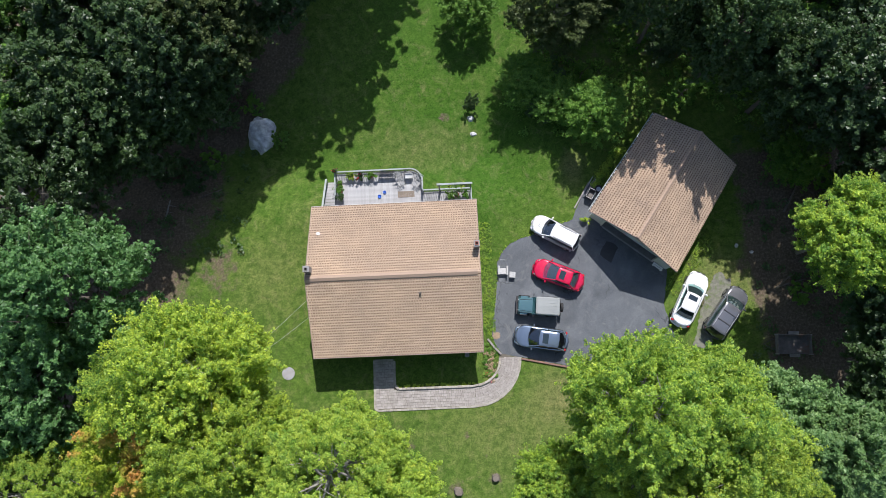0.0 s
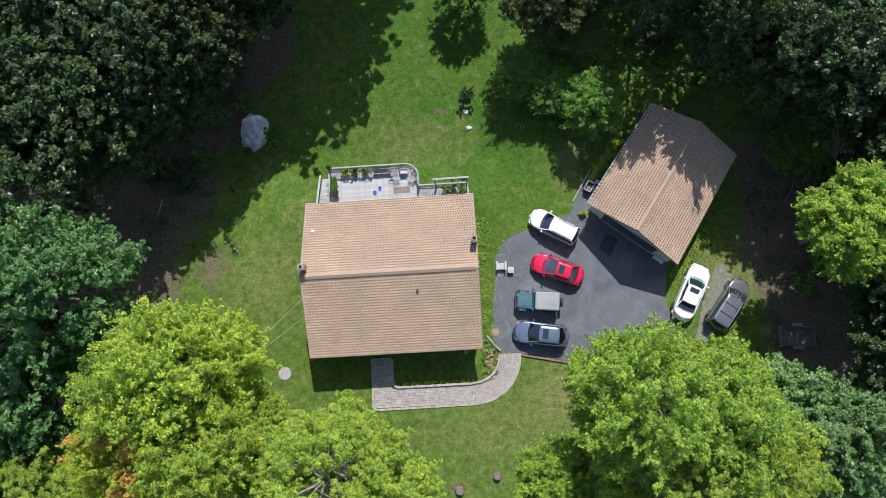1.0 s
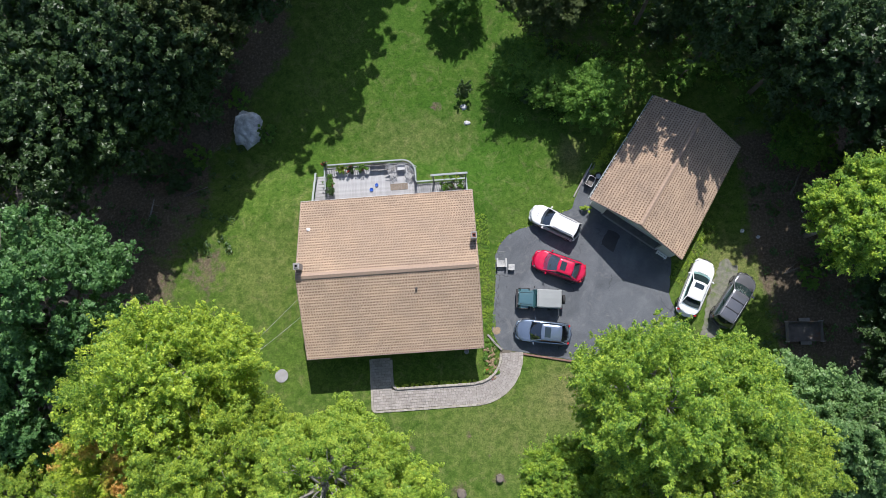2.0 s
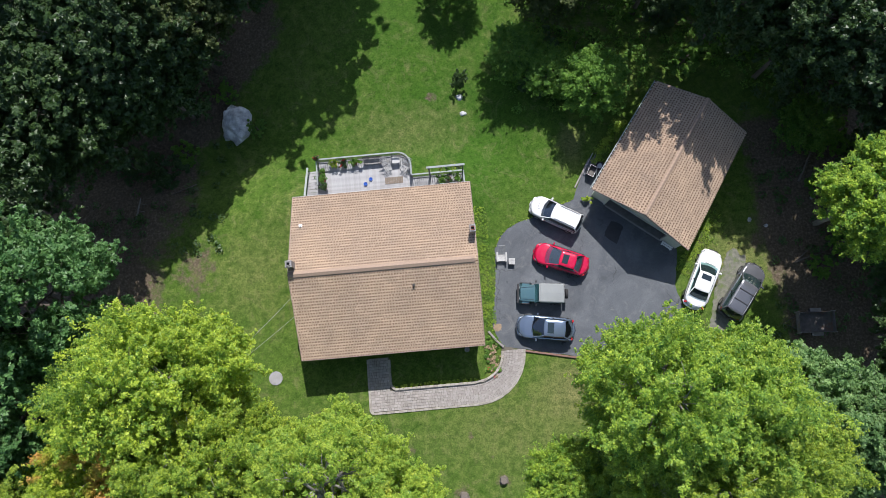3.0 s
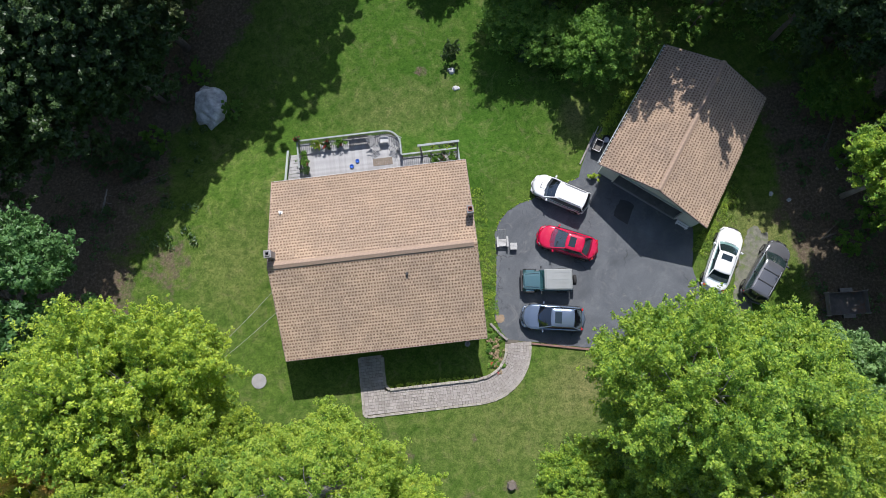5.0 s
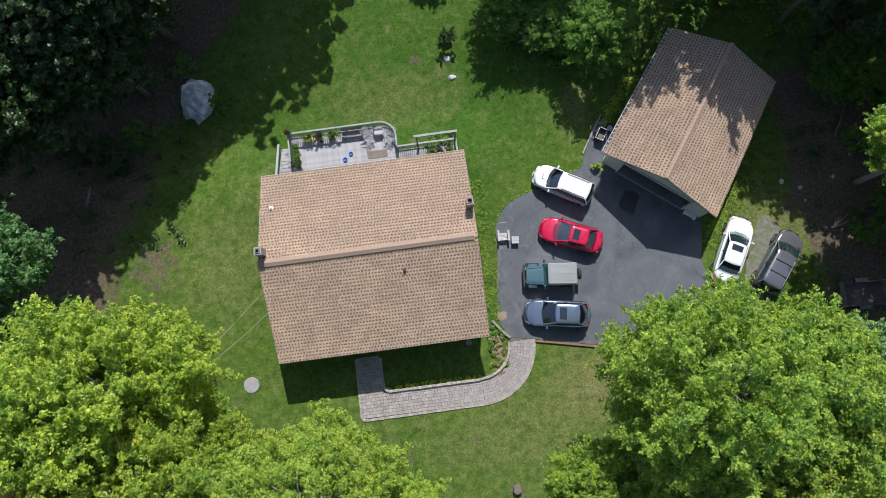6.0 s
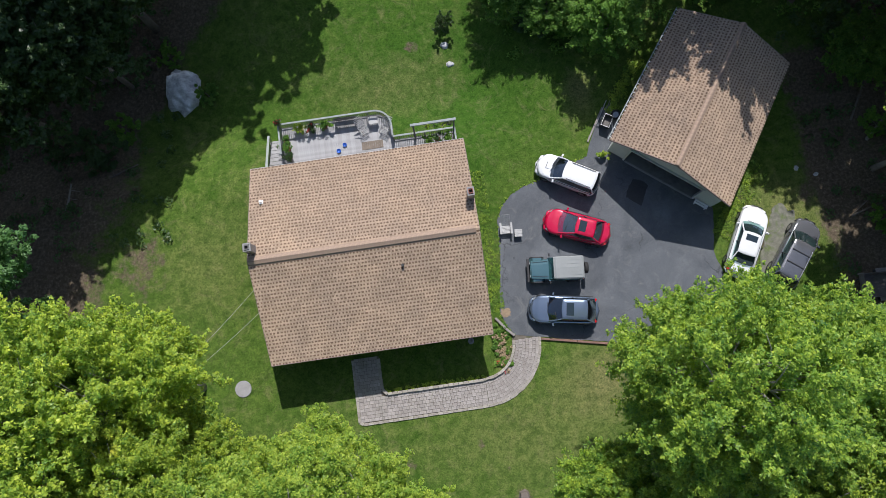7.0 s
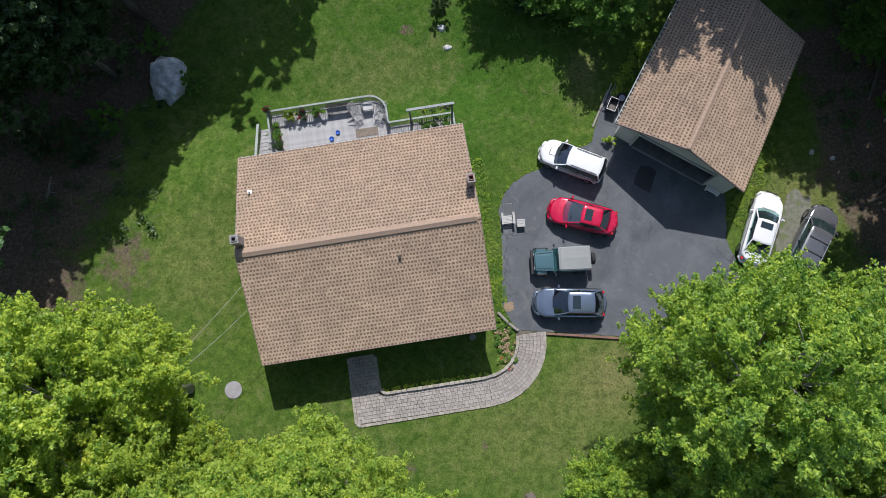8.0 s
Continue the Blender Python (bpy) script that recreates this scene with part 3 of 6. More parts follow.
def ridge_caps(roof, r0, r1, half, rise, down_a, down_b, seed):
    """Overlapping ridge caps; down_a and down_b: steps down the two slopes, a metre long each."""
    r0, r1 = Vector(r0), Vector(r1)
    n = int((r1 - r0).length / 0.3)
    d = (r1 - r0) / n
    cap = Geo()
    up = Vector((0, 0, rise))
    o = Vector()
    pts = [o + down_a * half, o + up, o + down_b * half, d * 1.12 + down_b * half, d * 1.12 + up * 0.8, d * 1.12 + down_a * half]
    pts = [p + Vector((0, 0, 0.085)) for p in pts]
    low = [p - Vector((0, 0, 0.085 + rise * 0.4)) for p in pts]
    cap.mesh(pts + low, [(0, 1, 4, 5), (1, 2, 3, 4), (0, 6, 7, 1), (1, 7, 8, 2), (5, 11, 6, 0), (2, 8, 9, 3), (3, 9, 10, 4), (4, 10, 11, 5)])
    me = cap.data("ridge_cap", "ridge")
    for i in range(n):
        part("ridge_cap", me, None, roof, m=Matrix.Translation(r0 + d * i))


# ---- house ----
HX0, HX1, HS, HN, HR = -10.5, 3.09, -6.0, 6.35, 0.12
EAVE, RIDGE = 3.4, 6.2


def siding_wall(name, p0, p1, z0, z1, house, mat, openings=(), gable=None, step=0.2):
    """A wall of lapped boards from p0 to p1; openings: (from, to, sill, head) along it; gable: (peak place along it, peak z)."""
    p0, p1 = Vector((*p0, 0)), Vector((*p1, 0))
    length = (p1 - p0).length
    d = (p1 - p0) / length
    nrm = Vector((d.y, -d.x, 0))
    g = Geo()

    def span(z):
        if gable and z > z1:
            k = (z - z1) / (gable[1] - z1)
            return gable[0] * k, length + (gable[0] - length) * k
        return 0.0, length

    z, top = z0, gable[1] if gable else z1
    while z < top - 0.03:
        zz = min(z + step, top)
        s0, s1 = span(zz - 0.01)
        cuts = [(s0, s1)]
        for a, b, lo, hi in openings:
            if zz > lo + 0.02 and z < hi - 0.02:
                cuts = [q for c0, c1 in cuts for q in ((c0, min(c1, a)), (max(c0, b), c1)) if q[1] - q[0] > 0.02]
        for c0, c1 in cuts:
            q = [p0 + d * c0 + nrm * 0.022, p0 + d * c1 + nrm * 0.022, p0 + d * c1 + nrm * 0.004, p0 + d * c0 + nrm * 0.004]
            back = [p0 + d * c0 - nrm * 0.15, p0 + d * c1 - nrm * 0.15]
            lo3, hi3 = Vector((0, 0, z)), Vector((0, 0, zz))
            g.mesh([q[0] + lo3, q[1] + lo3, q[2] + hi3, q[3] + hi3, back[0] + lo3, back[1] + lo3, back[1] + hi3, back[0] + hi3],
                   [(0, 1, 2, 3), (4, 7, 6, 5), (0, 4, 5, 1), (1, 5, 6, 2), (2, 6, 7, 3), (3, 7, 4, 0)])
        z = zz
    return part(name, g, mat, house)


def window_in(house, p, d, w, sill, head):
    """A framed window with sill and pane, at p along d on a wall."""
    d = Vector((*d, 0)).normalized()
    m = Matrix.Translation((p[0], p[1], 0)) @ Matrix(((d.x, -d.y, 0, 0), (d.y, d.x, 0, 0), (0, 0, 1, 0), (0, 0, 0, 1)))
    g = Geo()
    h = head - sill
    for x in (-w / 2 + 0.04, w / 2 - 0.04):
        g.box(0.08, 0.1, h, pose(x, -0.03, sill + h / 2))
    for z in (sill + 0.04, head - 0.04, sill + h / 2):
        g.box(w - 0.16, 0.09, 0.07, pose(0, -0.028, z))
    win = part("window", g, "trim", house, "white framed window", m)
    g = Geo()
    g.box(w - 0.16, 0.012, h - 0.1, pose(0, 0.0, sill + h / 2))
    part("pane", g, "glass", win)
    g = Geo()
    g.box(w + 0.1, 0.14, 0.04, pose(0, -0.07, sill - 0.025), bevel=0.01)
    part("sill", g, "trim", win)


def build_house():
    house = thing("house", "single-storey house with tan shingled gable roof and dark siding", "house")
    wx0, wx1, ws, wn_ = HX0 + 0.35, HX1 - 0.35, HS + 0.55, HN - 0.45
    wall_top = EAVE - 0.1
    g = Geo()
    g.prism([(wx0 + 0.02, ws + 0.02), (wx1 - 0.02, ws + 0.02), (wx1 - 0.02, wn_ - 0.02), (wx0 + 0.02, wn_ - 0.02)], -1.6, 0.3)
    part("foundation", g, "concrete", house, "grey concrete foundation")
    L, W = wx1 - wx0, wn_ - ws
    south = siding_wall("wall", (wx0, ws), (wx1, ws), 0.3, wall_top, house, "siding", [(1.2, 2.4, 1.1, 2.4), (4.5, 5.5, 0.3, 2.4), (7.2, 8.6, 1.1, 2.4), (10.4, 11.8, 1.1, 2.4)])
    siding_wall("wall", (wx1, wn_), (wx0, wn_), 0.3, wall_top, house, "siding", [(5.6, 7.6, 0.45, 2.5), (1.5, 2.7, 1.2, 2.4), (10, 11.2, 1.1, 2.4)])
    pk = RIDGE - 0.32
    siding_wall("wall", (wx1, ws), (wx1, wn_), 0.3, wall_top, house, "siding", [(2.5, 3.6, 1.1, 2.4), (8, 9.1, 1.1, 2.4)], (HR - ws, pk))
    siding_wall("wall", (wx0, wn_), (wx0, ws), 0.3, wall_top, house, "siding", [(2.5, 3.6, 1.1, 2.4), (8, 9.1, 1.1, 2.4)], (wn_ - HR, pk))
    for a in (1.8, 7.9, 11.1):
        window_in(house, (wx0 + a, ws), (1, 0), 1.2 if a < 2 else 1.4, 1.1, 2.4)
    for a, w in ((2.1, 1.2), (10.6, 1.2)):
        window_in(house, (wx1 - a, wn_), (-1, 0), w, 1.2 if a < 3 else 1.1, 2.4)
    for a in (3.05, 8.55):
        window_in(house, (wx1, ws + a), (0, 1), 1.1, 1.1, 2.4)
        window_in(house, (wx0, wn_ - a), (0, -1), 1.1, 1.1, 2.4)
    g = Geo()
    g.box(1.0, 0.06, 2.1, pose(wx0 + 5.0, ws + 0.05, 1.35))
    door = part("door", g, "trim", house, "white front door")
    g = Geo()
    g.tube([(wx0 + 5.38, ws - 0.0, 1.3), (wx0 + 5.38, ws - 0.07, 1.3), (wx0 + 5.3, ws - 0.07, 1.3)], 0.015)
    part("handle", g, "chrome", door)
    g = Geo()
    g.box(2.0, 0.06, 2.05, pose(wx1 - 6.6, wn_ - 0.06, 1.475))
    sl = part("sliding_door", g, "glass", house, "glazed sliding door to the deck")
    g = Geo()
    for x in (-0.97, 0.0, 0.97):
        g.box(0.07, 0.1, 2.05, pose(wx1 - 6.6 + x, wn_ - 0.01, 1.475))
    part("frame", g, "trim", sl)
    g = Geo()
    g.box(1.5, 0.3, 0.16, pose(wx0 + 5.0, ws - 0.17, 0.2), bevel=0.02)
    g.box(1.6, 0.42, 0.14, pose(wx0 + 5.0, ws - 0.23, 0.06), bevel=0.02)
    part("doorstep", g, "concrete", house, "concrete front steps")
    roof = gable_roof(house, ((HX0, HS, EAVE), (HX1, HS, EAVE)), ((HX0, HN, EAVE), (HX1, HN, EAVE)), ((HX0, HR, RIDGE), (HX1, HR, RIDGE)), 0.16, 11,
                      "gable roof of tan asphalt shingles", lambda p: p.x > -1.9 and p.y < -4.2)
    sa = Vector((0, HS - HR, EAVE - RIDGE)).normalized()
    sb = Vector((0, HN - HR, EAVE - RIDGE)).normalized()
    ridge_caps(roof, (HX0 + 0.02, HR, RIDGE), (HX1 - 0.25, HR, RIDGE), 0.24, 0.03, sa, sb, 3)
    for y in (HS - 0.012, HN + 0.012):
        g = Geo()
        g.box(HX1 - HX0, 0.02, 0.19, pose((HX0 + HX1) / 2, y, EAVE - 0.085))
        part("fascia", g, "fascia", roof)
    for x in (HX0 - 0.012, HX1 + 0.012):
        for e in (HS, HN):
            g = Geo()
            v0, v1 = Vector((x, e, EAVE - 0.085)), Vector((x, HR, RIDGE - 0.085))
            o = Vector((0.011, 0, 0))
            u = Vector((0, 0, 0.092))
            g.mesh([v0 - o - u, v0 + o - u, v0 + o + u, v0 - o + u, v1 - o - u, v1 + o - u, v1 + o + u, v1 - o + u],
                   [(0, 1, 2, 3), (4, 7, 6, 5), (0, 4, 5, 1), (1, 5, 6, 2), (2, 6, 7, 3), (3, 7, 4, 0)])
            part("barge_board", g, "fascia", roof)
    for y, s in ((HS, -1), (HN, 1)):
        g = Geo()
        g.box(HX1 - HX0 + 0.02, 0.012, 0.03, pose((HX0 + HX1) / 2, y + s * 0.03, EAVE + 0.008))
        part("drip_edge", g, "trim" if y > 0 else "fascia", roof)

    # flues
    for x, y, top, base, w, dd in ((-10.2, 0.8, 7.0, 3.4, 0.42, 0.44), (2.9, 2.25, 6.45, 3.4, 0.38, 0.46)):
        g = Geo()
        g.box(w, dd, top - base, pose(x, y, (top + base) / 2), bevel=0.01)
        ch = part("chimney", g, "brick_red", house, "square grey masonry chimney")
        g = Geo()
        t = 0.09
        for sx, sy, ox, oy in ((w + 0.05, t, 0, (dd + 0.05 - t) / 2), (w + 0.05, t, 0, -(dd + 0.05 - t) / 2), (t, dd + 0.05 - 2 * t, (w + 0.05 - t) / 2, 0), (t, dd + 0.05 - 2 * t, -(w + 0.05 - t) / 2, 0)):
            g.box(sx, sy, 0.1, pose(x + ox, y + oy, top + 0.05), bevel=0.012)
        part("cap", g, "concrete", ch)
        # The stack stays solid: a black plate gives the flue its darkness by colour.
        g = Geo()
        g.box(w - 0.08, dd - 0.08, 0.03, pose(x, y, top + 0.018))
        part("flue", g, "flue", ch)
        g = Geo()
        for sx, sy, ox, oy in ((0.03, 0.26, 0.12, 0), (0.03, 0.26, -0.12, 0), (0.21, 0.03, 0, 0.115), (0.21, 0.03, 0, -0.115)):
            g.box(sx, sy, 0.16, pose(x + ox, y + oy, top + 0.09))
        part("flue_liner", g, "clay" if x > 0 else "concrete", ch)

    def roof_z(y):
        return RIDGE - (RIDGE - EAVE) * (abs(y - HR) / (HN - HR if y > HR else HR - HS))

    g = Geo()
    y = 3.9
    g.tube([(-9.75, y, roof_z(y) - 0.05), (-9.75, y, roof_z(y) + 0.3)], 0.05, 10)
    g.tube([(-9.75, y, roof_z(y) + 0.3), (-9.75, y, roof_z(y) + 0.33)], [0.09, 0.07], 12)
    g.box(0.24, 0.24, 0.02, pose(-9.75, y, roof_z(y) + 0.03, -24))
    part("vent_pipe", g, "pipe", house, "white roof vent pipe", smooth=False)
    g = Geo()
    y = -1.32
    g.tube([(-1.64, y, roof_z(y) - 0.05), (-1.64, y, roof_z(y) + 0.13)], 0.06, 10)
    g.tube([(-1.64, y, roof_z(y) + 0.13), (-1.64, y, roof_z(y) + 0.18)], [0.10, 0.08], 10)
    part("vent_pipe", g, "plastic", house, "black roof vent pipe")
    return house


build_house()


# ---- garage ----
GW, GS, GE, GN = Vector((12.3, 5.05, 0)), Vector((18.95, -0.3, 0)), Vector((24.53, 8.27, 0)), Vector((18.22, 13.06, 0))
GEAVE, GRIDGE = 2.9, 4.6


def build_garage():
    gar = thing("garage", "detached garage with brown shingled gable roof and open doorway", "garage")
    up = Vector((0, 0, 1))

    def at(u, v, z):
        """u across the front, v towards the back."""
        return GW * (1 - u) * (1 - v) + GS * u * (1 - v) + GE * u * v + GN * (1 - u) * v + up * z

    roof = gable_roof(gar, (at(0, 1, GEAVE), at(0, 0, GEAVE)), (at(1, 1, GEAVE), at(1, 0, GEAVE)), (at(0.5, 1, GRIDGE), at(0.5, 0, GRIDGE)), 0.15, 31,
                      "gable roof of brown asphalt shingles")
    sa = (at(0, 0.5, GEAVE) - at(0.5, 0.5, GRIDGE)).normalized()
    sb = (at(1, 0.5, GEAVE) - at(0.5, 0.5, GRIDGE)).normalized()
    ridge_caps(roof, at(0.5, 0, GRIDGE), at(0.5, 1, GRIDGE), 0.17, 0.03, sa, sb, 5)
    g = Geo()
    g.tube([at(-0.012, 0.0, GEAVE - 0.03), at(-0.012, 1.0, GEAVE - 0.03)], 0.04, 8)
    part("gutter", g, "rail", roof, "pale gutter")
    g = Geo()
    k = 30
    for i in range(k):
        p = at(-0.004, (i + 0.5) / k, GEAVE + 0.025)
        g.box(0.16, 0.035, 0.02, Matrix.Translation(p) @ pose(0, 0, 0, 0, 0, -39))
    part("gutter_strap", g, "trim", roof, kind="stuff")
    for u in (0, 1):
        for v in (0, 1):
            g = Geo()
            s = -0.0015 if v == 0 else 1.0015
            a, b = at(u, s, GEAVE - 0.08), at(0.5, s, GRIDGE - 0.08)
            n = (at(0.5, 1, 0) - at(0.5, 0, 0)).normalized() * 0.012
            h = up * 0.09
            g.mesh([a - n - h, a + n - h, a + n + h, a - n + h, b - n - h, b + n - h, b + n + h, b - n + h], [(0, 1, 2, 3), (4, 7, 6, 5), (0, 4, 5, 1), (1, 5, 6, 2), (2, 6, 7, 3), (3, 7, 4, 0)])
            part("barge_board", g, "fascia", roof)
    # walls stand in from the eaves
    c = [at(0.045, 0.035, 0), at(0.955, 0.035, 0), at(0.955, 0.97, 0), at(0.045, 0.97, 0)]
    pk = GRIDGE - 0.28
    fl = (c[1] - c[0]).length
    siding_wall("wall", c[0].xy, c[1].xy, 0.05, GEAVE + 0.0, gar, "garage_siding", [(1.2, fl - 1.3, 0.05, 2.3)], (fl / 2, pk), 0.24)
    siding_wall("wall", c[1].xy, c[2].xy, 0.05, GEAVE - 0.02, gar, "garage_siding", (), None, 0.24)
    siding_wall("wall", c[2].xy, c[3].xy, 0.05, GEAVE + 0.0, gar, "garage_siding", (), ((c[3] - c[2]).length / 2, pk), 0.24)
    siding_wall("wall", c[3].xy, c[0].xy, 0.05, GEAVE - 0.02, gar, "garage_siding", (), None, 0.24)
    d = (c[1] - c[0]).normalized()
    nn = Vector((d.y, -d.x, 0))
    g = Geo()
    turn = Matrix.Rotation(math.atan2(d.y, d.x), 4, "Z")
    for s in (1.2, fl - 1.3):
        g.box(0.12, 0.24, 2.36, Matrix.Translation(c[0] + d * s + up * 1.2) @ turn)
    g.box(fl - 2.5 - 0.13, 0.24, 0.12, Matrix.Translation(c[0] + d * (fl / 2 - 0.05) + up * 2.32) @ turn)
    part("door_frame", g, "garage_siding", gar)
    g = Geo()
    inset = [c[0] + d * 0.16 + nn * 0.04, c[1] - d * 0.16 + nn * 0.04, c[2] + (nn - d) * 0.16, c[3] + (nn + d) * 0.16]
    g.prism([(p.x, p.y) for p in inset], -0.2, 0.06)
    part("floor_slab", g, "floor_in", gar, "dark concrete garage floor")
    g = Geo()
    g.box(fl - 2.66, 0.13, 0.05, Matrix.Translation(c[0] + d * (fl / 2) + nn * 0.11 + up * 0.045) @ turn, bevel=0.01)
    part("threshold", g, "concrete", gar, "pale concrete threshold")
    return at, d, nn, c, fl


g_at, g_d, g_n, g_c, g_fl = build_garage()


# ---- trees ----
def leaf_mesh(name, centres, radii, per, size, mat, seed, up_bias=0.5):
    """Many small leaf blades round clump centres."""
    r = np.random.default_rng(seed)
    n = len(centres)
    c = np.repeat(centres, per, 0)
    rad = np.repeat(radii, per)[:, None]
    d = r.normal(size=(n * per, 3))
    d /= np.linalg.norm(d, axis=1, keepdims=True)
    d[:, 2] = np.where(d[:, 2] < -0.25, -d[:, 2], d[:, 2])
    dist = r.uniform(0.35, 1.0, (n * per, 1)) ** 0.6
    p = c + d * rad * dist * np.array([1, 1, 0.75])
    nrm = d * 0.6 + r.normal(size=d.shape) * 0.45 + np.array([0, 0, up_bias])
    nrm /= np.linalg.norm(nrm, axis=1, keepdims=True)
    t = np.cross(nrm, r.normal(size=d.shape))
    t /= np.linalg.norm(t, axis=1, keepdims=True)
    b = np.cross(nrm, t)
    s = (size * r.uniform(0.65, 1.3, (n * per, 1)))
    droop = -0.25 * s * nrm
    v = np.stack([p - t * s * 0.6 - b * s * 0.36, p - t * s * 0.35 + b * s * 0.5 + droop * 0.3, p + t * s * 0.8 + droop], 1).reshape(-1, 3)
    k = n * per
    me = bpy.data.meshes.new(name)
    me.vertices.add(k * 3)
    me.vertices.foreach_set("co", v.astype(np.float32).ravel())
    me.loops.add(k * 3)
    me.loops.foreach_set("vertex_index", np.arange(k * 3, dtype=np.int32))
    me.polygons.add(k)
    me.polygons.foreach_set("loop_start", np.arange(0, k * 3, 3, dtype=np.int32))
    me.materials.append(M[mat])
    me.update(calc_edges=True)
    return me


def crown_points(radius, height, base, clumps, seed, lobes=9, pointed=0.0):
    """Clump centres over the boughs of one crown, with an uneven outline and gaps."""
    r = np.random.default_rng(seed)
    pts, rad = [], []
    boughs = []
    small = min(1.0, 22 / lobes) ** 0.5
    for i in range(lobes):
        a = 2.399 * i + r.uniform(-0.4, 0.4)
        lv = (i + 0.5) / lobes
        rr = radius * (0.18 + 0.5 * math.sqrt(1 - (2 * lv - 1) ** 2 * 0.75)) * r.uniform(0.75, 1.12) * (1 - pointed * lv)
        z = base + (height - base) * (0.16 + 0.68 * lv)
        boughs.append((rr * math.cos(a), rr * math.sin(a), z, radius * small * r.uniform(0.24, 0.42), (height - base) * small * r.uniform(0.07, 0.14)))
    boughs.append((0, 0, height - (height - base) * 0.16, radius * 0.42, (height - base) * 0.16))
    for i in range(int(radius * 5)):
        # sprays that stand out beyond the boughs
        a, lv = r.uniform(0, 2 * math.pi), r.uniform(0.12, 0.92)
        reach = radius * (0.55 + 0.5 * math.sqrt(1 - (2 * lv - 1) ** 2 * 0.8)) * r.uniform(0.85, 1.15)
        z = base + (height - base) * lv
        for k in range(max(4, clumps // 260)):
            f = 0.6 + 0.4 * r.random()
            pts.append(np.array([reach * f * math.cos(a), reach * f * math.sin(a), z + reach * 0.25 * f]) + r.normal(size=3) * 0.07 * radius * (1.25 - f))
            rad.append(0.16 + 0.02 * radius * r.random())
    while len(pts) < clumps:
        bx, by, bz, br, bh = boughs[r.integers(len(boughs))]
        d = r.normal(size=3)
        d /= np.linalg.norm(d)
        if d[2] < -0.35:
            continue
        k = r.uniform(0.55, 1.12)
        p = np.array([bx + d[0] * br * k, by + d[1] * br * k, bz + d[2] * bh * k])
        pts.append(p)
        rad.append(small * (radius * r.uniform(0.03, 0.065) + 0.1))
    return np.array(pts), np.array(rad), boughs


def shoot_points(radius, height, base, shoots, seed, nodes=5):
    """Leaf clusters along upright, outward shoots over an uneven crown with gaps."""
    r = np.random.default_rng(seed)
    mid = base + (height - base) * 0.5
    ax = np.array([radius, radius, (height - base) * 0.5])
    pts, rad = [], []
    off = Vector((seed * 3.7, seed * 1.3, 0))
    while len(pts) < shoots * nodes:
        d = r.normal(size=3)
        d /= np.linalg.norm(d)
        if d[2] < -0.55:
            continue
        dv = Vector(d)
        f = 0.92 + 0.30 * noise.noise(dv * 2.6 + off) + 0.20 * noise.noise(dv * 6.0 + off)
        k = r.uniform(0.30, 1.0) ** 0.45
        if noise.noise(dv * 4.2 - off) < -0.10 and k > 0.66:
            continue
        p = np.array([0, 0, mid]) + d * ax * f * k
        way = d * np.array([0.75, 0.75, 0.3]) + np.array([0, 0, 0.55]) + r.normal(size=3) * 0.28
        way /= np.linalg.norm(way)
        ln = r.uniform(0.35, 1.0) * (0.45 + 0.09 * radius)
        if r.random() < 0.10:
            ln *= 1.7
        for i in range(nodes):
            t = (i + 0.6) / nodes
            pts.append(p + way * ln * t + r.normal(size=3) * 0.07)
            rad.append(0.22 - 0.10 * t + 0.03 * r.random())
    return np.array(pts), np.array(rad)


def tree_parts(kind, radius, height, base, clumps, per, size, mat, bark, seed, lobes=9, pointed=0.0):
    pts, rad, boughs = crown_points(radius, height, base, clumps, seed, lobes, pointed)
    if kind in SHOOTS:
        pts, rad = shoot_points(radius, height, base, SHOOTS[kind], seed)
        per = SHOOT_LEAVES.get(kind, 9)
    crown = leaf_mesh("crown", pts, rad, per, size, mat, seed)
    r = random.Random(seed)
    g = Geo()
    tr = 0.010 * height + 0.03
    lean = [(0.05 * height * r.uniform(-0.3, 0.3) * (i / 5), 0.05 * height * r.uniform(-0.3, 0.3) * (i / 5), height * 0.86 * i / 5) for i in range(6)]
    lean[0] = (0, 0, -0.4)
    g.tube(lean, [tr * 1.35, tr, tr * 0.85, tr * 0.65, tr * 0.42, tr * 0.15], 9)
    for bx, by, bz, br, bh in boughs:
        bx, by, br = bx * 0.85, by * 0.85, br * 0.8
        k = min(0.9, max(0.22, (bz - 0.22 * math.hypot(bx, by) - bh) / (height * 0.86)))
        i = min(4, int(k * 5))
        f = k * 5 - i
        s = Vector(lean[i]).lerp(Vector(lean[i + 1]), f)
        e = Vector((bx, by, bz))
        q = s.lerp(e, 0.5) + Vector((0, 0, -0.06 * (e - s).length))
        g.tube([s, q, e], [tr * 0.34, tr * 0.24, tr * 0.1], 6)
        for _ in range(3):
            d = Vector((r.uniform(-1, 1), r.uniform(-1, 1), r.uniform(0, 0.9))).normalized()
            tip = e + Vector((d.x * br, d.y * br, d.z * bh)) * 0.95
            g.tube([q.lerp(e, 0.6), q.lerp(e, 0.6).lerp(tip, 0.55) + Vector((0, 0, 0.1)), tip], [tr * 0.13, tr * 0.09, tr * 0.035], 5)
    return g.data("trunk", bark, True), crown


